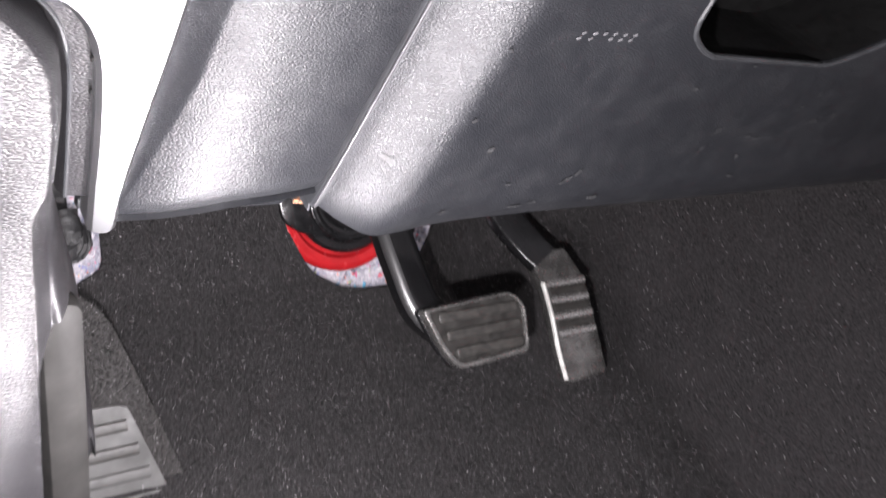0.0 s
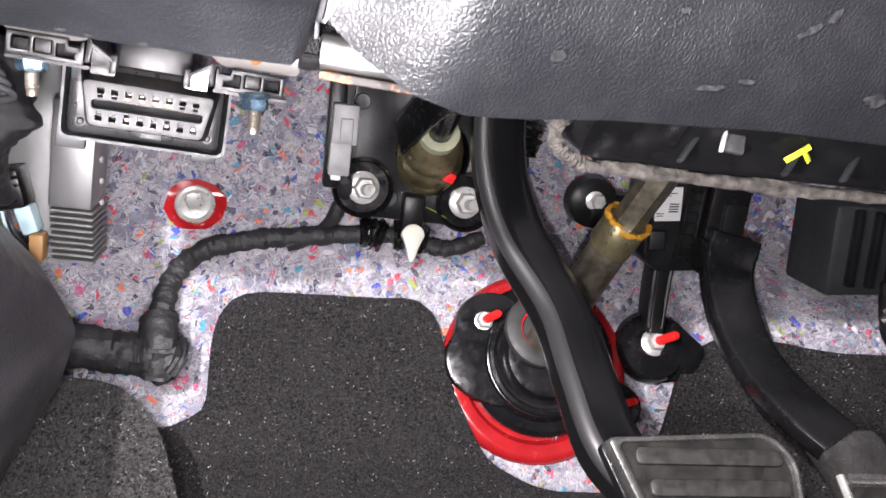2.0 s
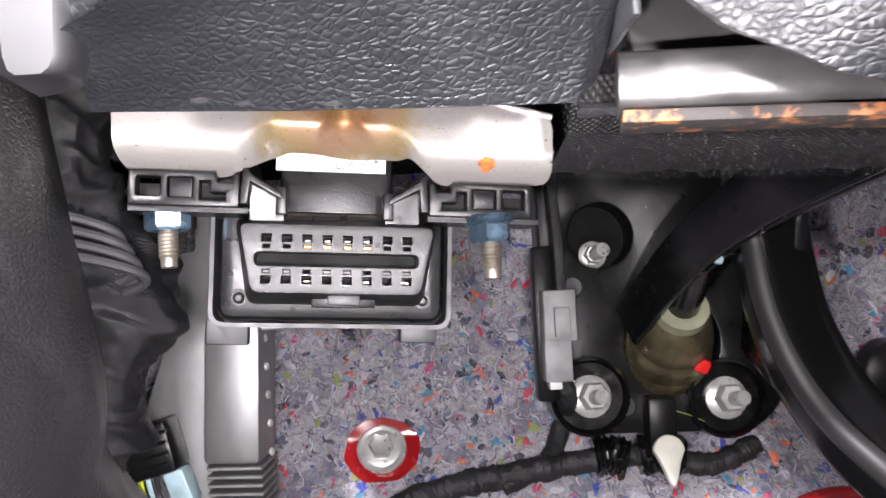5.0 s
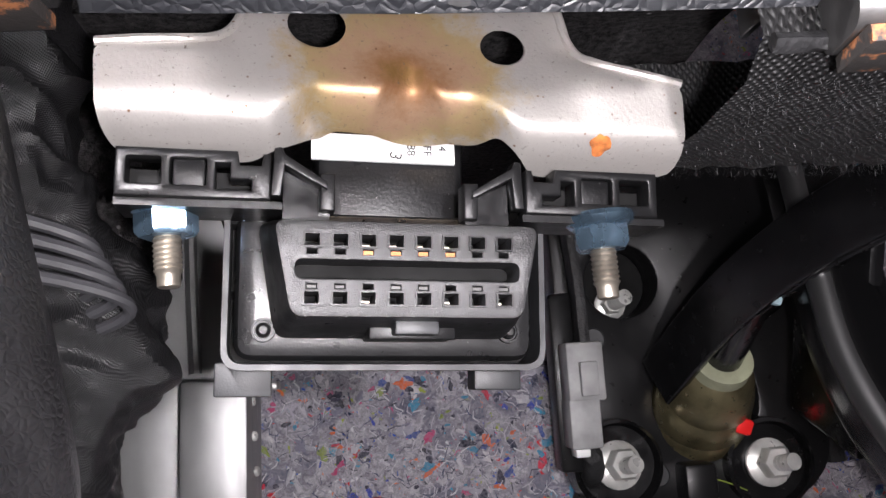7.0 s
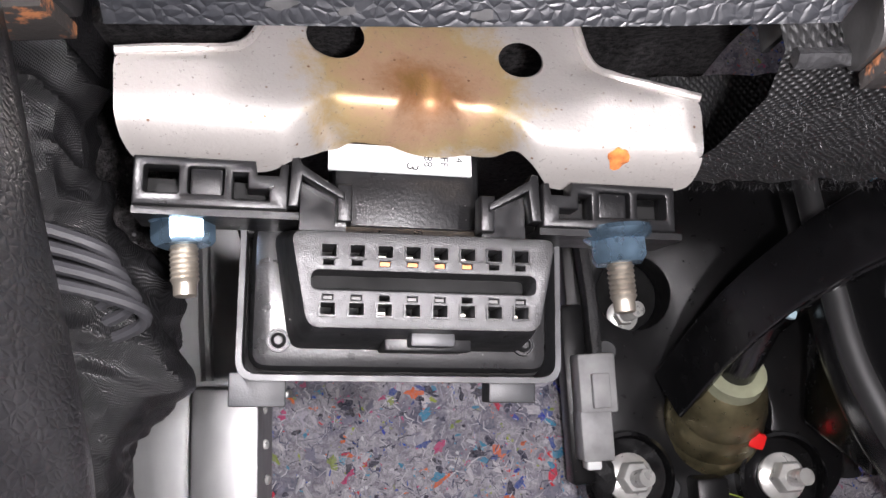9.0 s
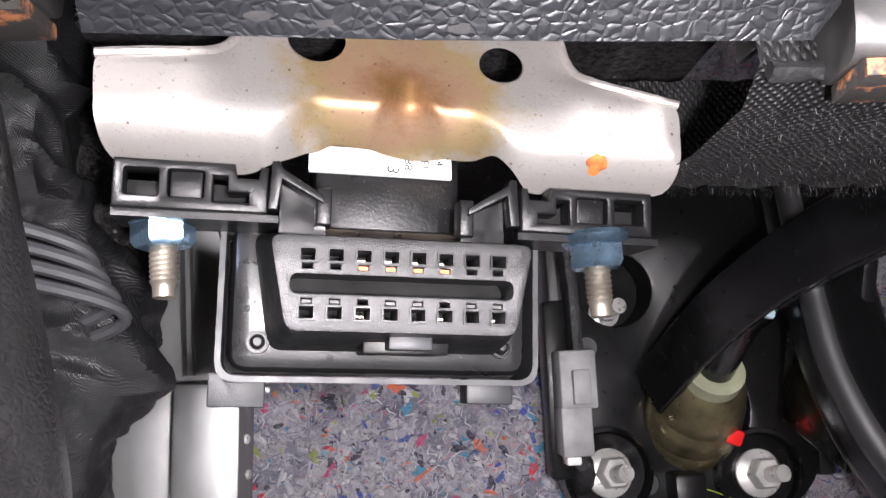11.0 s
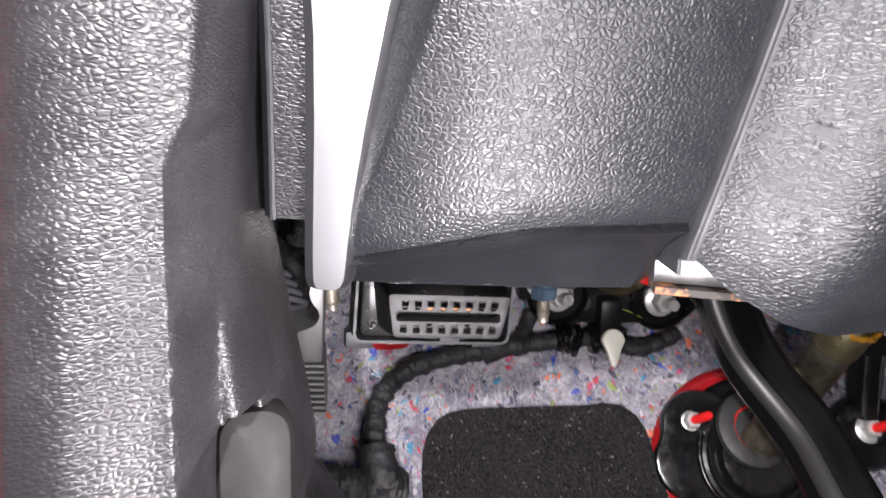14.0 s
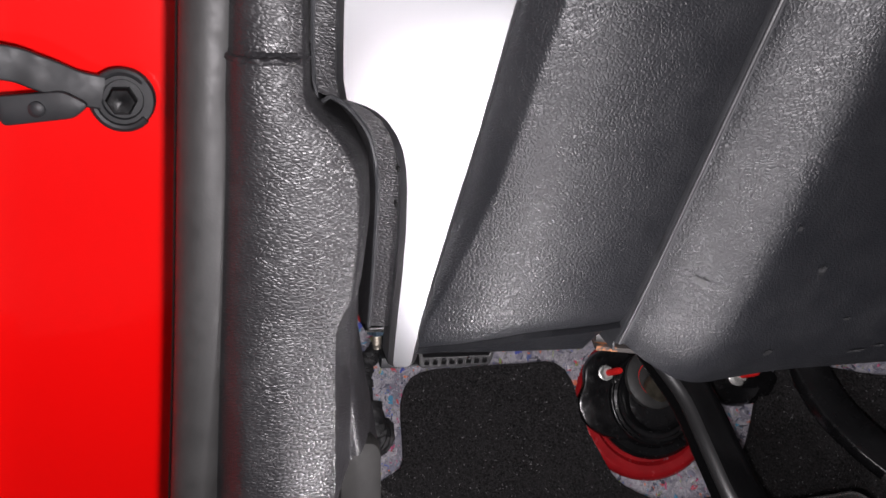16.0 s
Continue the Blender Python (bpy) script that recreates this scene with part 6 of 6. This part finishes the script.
    outer = rounded([(-0.0302, 0.0150), (-0.0302, -0.0154), (0.0270, -0.0154), (0.0270, 0.0150)], 0.0036, 5)
    rim = bmesh.new()
    path = [outer[k] for k in range(len(outer))]
    for k in range(len(outer)):
        a, b, c, d = outer[k], outer[(k + 1) % len(outer)], inner[(k + 1) % len(inner)], inner[k]
        if a[1] > 0.0145 and b[1] > 0.0145:
            continue
        q = [rim.verts.new((p[0], y, p[1])) for y in (0.0175, 0.030) for p in (a, b, c, d)]
        for f in ((0, 1, 2, 3), (4, 7, 6, 5), (0, 4, 5, 1), (2, 6, 7, 3)):
            rim.faces.new([q[i] for i in f])
    bmesh.ops.remove_doubles(rim, verts=rim.verts, dist=1e-6)
    part("holder_rim", place(rim), SMOOTH, t)
    for x in (-0.0232, 0.0200):
        part("peg", place(lathe((x, 0.0176, -0.0086), (0, -1, 0), [(0, 0.0021), (0.0005, 0.0020), (0.0005, 0.0017), (-0.0003, 0.0016), (-0.0003, 0.0014), (0.0010, 0.0012), (0.0014, 0.0007), (0.0014, 0.0001)], 16)), BLACK, t)
    for x0, x1, drop in ((-0.0315, -0.0215, 0.0195), (0.0155, 0.0245, 0.0185)):
        part("foot", place(box(((x0 + x1) / 2, 0.028, -(0.0145 + drop) / 2), (x1 - x0, 0.006, drop - 0.0145 + 0.001), 0.0004)), SMOOTH, t)
    part("neck", place(box((-0.001, 0.030, 0.0165), (0.0270, 0.020, 0.022), 0.0015)), BLACK, t)
    part("shoulder", place(box((-0.002, 0.026, 0.0125), (0.058, 0.010, 0.005), 0.001)), BLACK, t)
    part("label", place(box((-0.0025, 0.0193, 0.0246), (0.0262, 0.0008, 0.0050), turn=(-8, 0, 0))), WHITE, t, "white paper label with print")
    return t


sock = socket()


def letter(text, size, m, material, parent):
    cu = bpy.data.curves.new("print", "FONT")
    cu.body, cu.size, cu.extrude, cu.align_x, cu.align_y = text, size, 0.00008, "CENTER", "CENTER"
    tmp = new("print", cu)
    me = bpy.data.meshes.new_from_object(tmp.evaluated_get(bpy.context.evaluated_depsgraph_get()))
    bpy.data.objects.remove(tmp)
    me.transform(m)
    me.materials.append(material)
    ob = new("print", me)
    ob.parent = parent
    ob.matrix_parent_inverse = Matrix.Translation(parent.location).inverted()
    return ob


for text, x, z, size in (("3", -0.0005, 0.0233, 0.0032), ("88", 0.0024, 0.0245, 0.0022), ("FF", 0.0054, 0.0245, 0.0022), ("4", 0.0082, 0.0250, 0.0020)):
    letter(text, size, OBD @ pose(x, 0.0186, z, 90, 0, 0) @ pose(0, 0, 0, 0, 0, -90 if text != "3" else -100), INK, sock)


def clip_arm(side):
    """A moulded arm with three windows and a spring hook; side -1 left, 1 right."""
    t = thing("holder_clip", "black moulded spring clip holding the socket to the steel bracket", "clip", "socket clips")
    cx, cz = (-0.0345, 0.0153) if side < 0 else (0.0318, 0.0146)
    t.location = OBD @ Vector((cx, 0.010, cz))
    m = OBD @ Matrix.Translation((cx, 0.0045, cz)) @ Matrix.Diagonal((0.93, 1, 1, 1))
    w, h = 0.0128, 0.0039
    d = -side

    def facing(loop):
        return [(d * x, z) for x, z in loop][::d]

    def square(x0, x1):
        return facing(rounded([(x0, -0.0019), (x1, -0.0019), (x1, 0.0025), (x0, 0.0025)], 0.0005, 2))

    step_slot = facing([(0.0035, -0.0024), (0.0096, -0.0024), (0.0096, -0.0007), (0.0060, -0.0007), (0.0060, 0.0019), (0.0035, 0.0019)])
    edge = facing([(-w, -h), (w, -h), (w, h - 0.0003), (0.0116, h - 0.0003), (0.0112, 0.0016), (0.0076, 0.0016), (0.0072, h), (-w, h)])
    part("frame", slab(edge, 0.005, m, holes=[square(-0.0111, -0.0054), square(-0.0039, 0.0021), step_slot], bevel=0.0003), BLACK, t)
    # near-black strip behind the windows, shading them by colour
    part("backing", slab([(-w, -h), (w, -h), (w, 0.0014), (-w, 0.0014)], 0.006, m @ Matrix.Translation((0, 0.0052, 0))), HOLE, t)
    part("insert", slab(square(-0.0036, 0.0018), 0.005, m @ Matrix.Translation((0, 0.0010, 0)), bevel=0.0003), BLACK, t)
    part("base", slab([(-w - 0.0002, -h - 0.0012), (w + 0.002, -h - 0.0012), (w + 0.002, -h), (-w - 0.0002, -h)], 0.012, m @ Matrix.Translation((0, 0.0015, 0))), BLACK, t)
    way = 1 if d > 0 else -1
    hook = [(d * 0.0128, -0.0030), (d * 0.0134, 0.0050), (d * 0.0146, 0.0052), (d * 0.0152, 0.0040), (d * 0.0226, -0.0003), (d * 0.0226, -0.0016), (d * 0.0152, 0.0022), (d * 0.0146, -0.0030)]
    part("hook", slab(hook[::way], 0.004, m @ Matrix.Translation((0, 0.001, 0)), bevel=0.0002), BLACK, t)
    part("hook_web", slab([(d * 0.0150, -0.0040), (d * 0.0222, -0.0046), (d * 0.0222, -0.0012), (d * 0.0150, 0.0020)][::way], 0.003, m @ Matrix.Translation((0, 0.0045, 0))), SATIN, t)
    part("hook_tip", slab([(d * 0.0214, -0.0050), (d * 0.0240, -0.0050), (d * 0.0240, 0.0012), (d * 0.0214, 0.0012)][::way], 0.005, m @ Matrix.Translation((0, 0.0015, 0)), bevel=0.0003), BLACK, t)
    part("hook_arm", slab([(d * 0.015, -0.0062), (d * 0.0232, -0.0070), (d * 0.0232, -0.0045), (d * 0.015, -0.0035)][::(1 if d > 0 else -1)], 0.010, m @ Matrix.Translation((0, 0.004, 0))), SATIN, t)


clip_arm(-1)
clip_arm(1)


def stud_nut(x, y, z, drop):
    t = thing("flange_nut", "blue zinc flanged nut on a threaded steel stud", "nut", "bracket studs")
    t.location = (x, y, z)
    dn = Vector((0.02, -0.03, -1))
    c = Vector((x, y, z))
    part("flange", lathe(c, dn, [(0, 0.0061), (0.0008, 0.0064), (0.0014, 0.0061), (0.0020, 0.0055), (0.0024, 0.0050), (0.0024, 0.0004)], 30), ZINC, t)
    part("hexagon", lathe(c + dn * 0.0014, dn, [(0, 0.0052), (0.0040, 0.0052), (0.0049, 0.0045), (0.0049, 0.0004)], 6, turn=0.2), ZINC, t)
    prof = []
    for i in range(16):
        prof.append((i * drop * 0.048, 0.0024 - 0.00028 * (i % 2)))
    prof += [(drop * 0.78, 0.0019), (drop * 0.97, 0.0019), (drop, 0.0015)]
    part("threaded_stud", lathe(c + dn * 0.006, dn, prof, 18), STUD, t, "threaded steel stud")


stud_nut(-0.0390, 0.0085, 0.3452, 0.0088)
stud_nut(0.0347, 0.0125, 0.3393, 0.0090)


def steel_bracket():
    t = thing("steel_bracket", "welded sheet steel bracket with heat tints and rust specks", "bracket")
    t.location = (0, 0.01, 0.36)
    out = [(-0.0468, 0.3520), (-0.0468, 0.3672), (-0.0330, 0.3682), (-0.0285, 0.3700), (-0.0262, 0.3735), (-0.0245, 0.380), (-0.0245, 0.41), (0.0290, 0.41), (0.0290, 0.379), (0.0300, 0.3705), (0.0315, 0.3675),
           (0.0345, 0.3648), (0.0410, 0.3625), (0.0490, 0.3605), (0.0485, 0.3460), (0.0220, 0.3470), (0.0190, 0.3500), (0.0155, 0.3535), (0.0120, 0.3536), (-0.0120, 0.3560), (-0.0150, 0.3552), (-0.0200, 0.3520), (-0.0250, 0.3502)]
    out = rounded(out, 0.0025, 3)
    h1 = [(-0.0136 + 0.0049 * math.cos(k), 0.3737 + 0.0049 * math.sin(k)) for k in (2 * math.pi * i / 24 for i in range(24))]
    h2 = [(0.0184 + 0.0040 * math.cos(k), 0.3692 + 0.0040 * math.sin(k)) for k in (2 * math.pi * i / 24 for i in range(24))]

    def surf(x, z):
        tilt = z + 0.066 * x          # height along the bracket's own axis
        low = 0.3490 + (0.0065 * (1 - step3(0.012, 0.022, abs(x + 0.001))))
        y = 0.136 * x + 0.0020
        # rolled channel: lower edge turned under, upper edge turned back on the wings
        k = tilt - low
        y += 0.0090 * max(0, 1 - k / 0.0065) ** 2
        wing = step3(0.024, 0.034, abs(x))
        y += wing * 0.0070 * step3(0.3625, 0.3715, tilt) ** 1.5
        g = max(0.0, tilt - 0.355)
        y += (1 - wing) * 0.55 * g * g / (g + 0.006)
        y += 0.0015 * step3(0.010, 0.020, abs(x + 0.001)) * -1
        # pressed cone that opens downward
        down = max(0.0, min(1.0, (0.3668 - tilt) / 0.0095))
        y += 0.0042 * down * max(0.0, 1 - (abs(x - 0.0015) / (0.0012 + 0.0052 * down)) ** 2) if down > 0 else 0.0
        # pinched corners where the wings meet the middle
        for px, pz in ((-0.0148, 0.3572), (0.0140, 0.3533)):
            y += 0.0030 * math.exp(-((x - px) / 0.0016) ** 2 - ((z - pz) / 0.0022) ** 2)
        return Vector((x + 0.001, y - 0.0005, z))

    part("sheet", sheet(out, 0.0007, surf, (0, 0.0012, 0.0006), [h1, h2]), STEEL, t)
    # turned-up edges along the top of both wings
    for top in ([(-0.0466, 0.3670), (-0.0400, 0.3676), (-0.0330, 0.3681), (-0.0290, 0.3696), (-0.0264, 0.3732), (-0.0248, 0.380)],
                [(0.0293, 0.378), (0.0303, 0.3710), (0.0318, 0.3676), (0.0345, 0.3650), (0.0410, 0.3626), (0.0488, 0.3604)]):
        part("turned_edge", tube([surf(x, z) + Vector((0, -0.0002, 0.0002)) for x, z in top], 0.0008, 6, 8, ripple=0.06, seed=2), STEEL, t)
    rng = random.Random(9)
    loop = [(0.0335 + rng.uniform(0.7, 1.15) * 0.0021 * math.cos(a), 0.3505 + rng.uniform(0.6, 1.2) * 0.0016 * math.sin(a)) for a in (2 * math.pi * k / 14 for k in range(14))]
    part("rust_patch", sheet(loop, 0.0004, lambda x, z: surf(x, z) + Vector((0, -0.00025, 0)), None), RUST, t, "orange rust patch")


steel_bracket()
t = thing("dash_void_sheet", "added dark sheet for the unlit void above the socket, with a black fleece flap", "insulation")
t.location = (0.0, 0.1, 0.382)
# added sheet: its dark colour stands in for the unlit inside of the dashboard
part("upper_sheet", sheet([(-0.110, 0.022), (0.072, 0.022), (0.072, 0.250), (-0.110, 0.250)], 0.006, lambda x, y: Vector((x, y, 0.3835 + 0.002 * noise.noise((x * 40, y * 40, 1)))), (0, 0, 0.003)), CARPET, t)
part("side_flap", sheet([(-0.100, 0.335), (-0.050, 0.338), (-0.050, 0.384), (-0.100, 0.384)], 0.003, lambda x, z: Vector((x, 0.070 + 0.004 * noise.noise((x * 60, 0, z * 60)), z)), (0, 0.002, 0)), CARPET, t)
solo("label_card", box((-0.010, 0.045, 0.3835), (0.010, 0.001, 0.010), turn=(-20, 0, 4)), WHITE, "small white label deep behind the bracket", "label")


def sleeve():
    t = thing("sleeved_harness", "harness in a creased black woven sleeve beside the socket", "cable")
    t.location = (-0.065, 0.05, 0.3)
    bm = bmesh.new()
    path = [(-0.082, 0.020, 0.43), (-0.079, 0.028, 0.40), (-0.0755, 0.030, 0.376), (-0.0750, 0.034, 0.354), (-0.0675, 0.040, 0.337), (-0.0630, 0.043, 0.322), (-0.0670, 0.043, 0.306), (-0.0740, 0.045, 0.292), (-0.083, 0.048, 0.276), (-0.096, 0.055, 0.24)]
    pts = smooth_path(path, 34)
    rings = []
    for i, p in enumerate(pts):
        d = pts[min(i + 1, len(pts) - 1)] - pts[max(i - 1, 0)]
        u, w, _ = frame_of(d, (0, 1, 0))
        ring = []
        for k in range(72):
            a = 2 * math.pi * k / 72
            q = p + (u * math.cos(a) + w * math.sin(a)) * 0.0128
            slant = q.z + 0.5 * q.x
            crease = noise.noise((q.x * 30, q.y * 30, slant * 42)) * 0.0050 - abs(noise.noise((q.x * 46 + 7, q.y * 46, slant * 78))) * 0.0105 + 0.0030 - abs(noise.noise((q.x * 130, q.y * 130 + 3, slant * 190))) * 0.0034
            pinch = -0.0035 * math.exp(-((q.z - 0.347) / 0.006) ** 2)
            ring.append(bm.verts.new(p + (u * math.cos(a) + w * math.sin(a)) * (0.0150 + crease + pinch)))
        rings.append(ring)
    for a, b in zip(rings, rings[1:]):
        for k in range(72):
            bm.faces.new((a[k], a[(k + 1) % 72], b[(k + 1) % 72], b[k]))
    part("sleeve", bm, SLEEVE, t)
    for k in range(4):
        z = 0.3425 - 0.0032 * k
        part("wire", tube([(-0.095, 0.014, z + 0.005), (-0.072, 0.012, z + 0.0035), (-0.0565 + 0.0012 * k, 0.017, z - 0.001), (-0.0545 + 0.0018 * k, 0.023, z - 0.005), (-0.061, 0.028, z - 0.009)], 0.0012, 7, 8), WIRE, t, "grey sheathed wire")


sleeve()
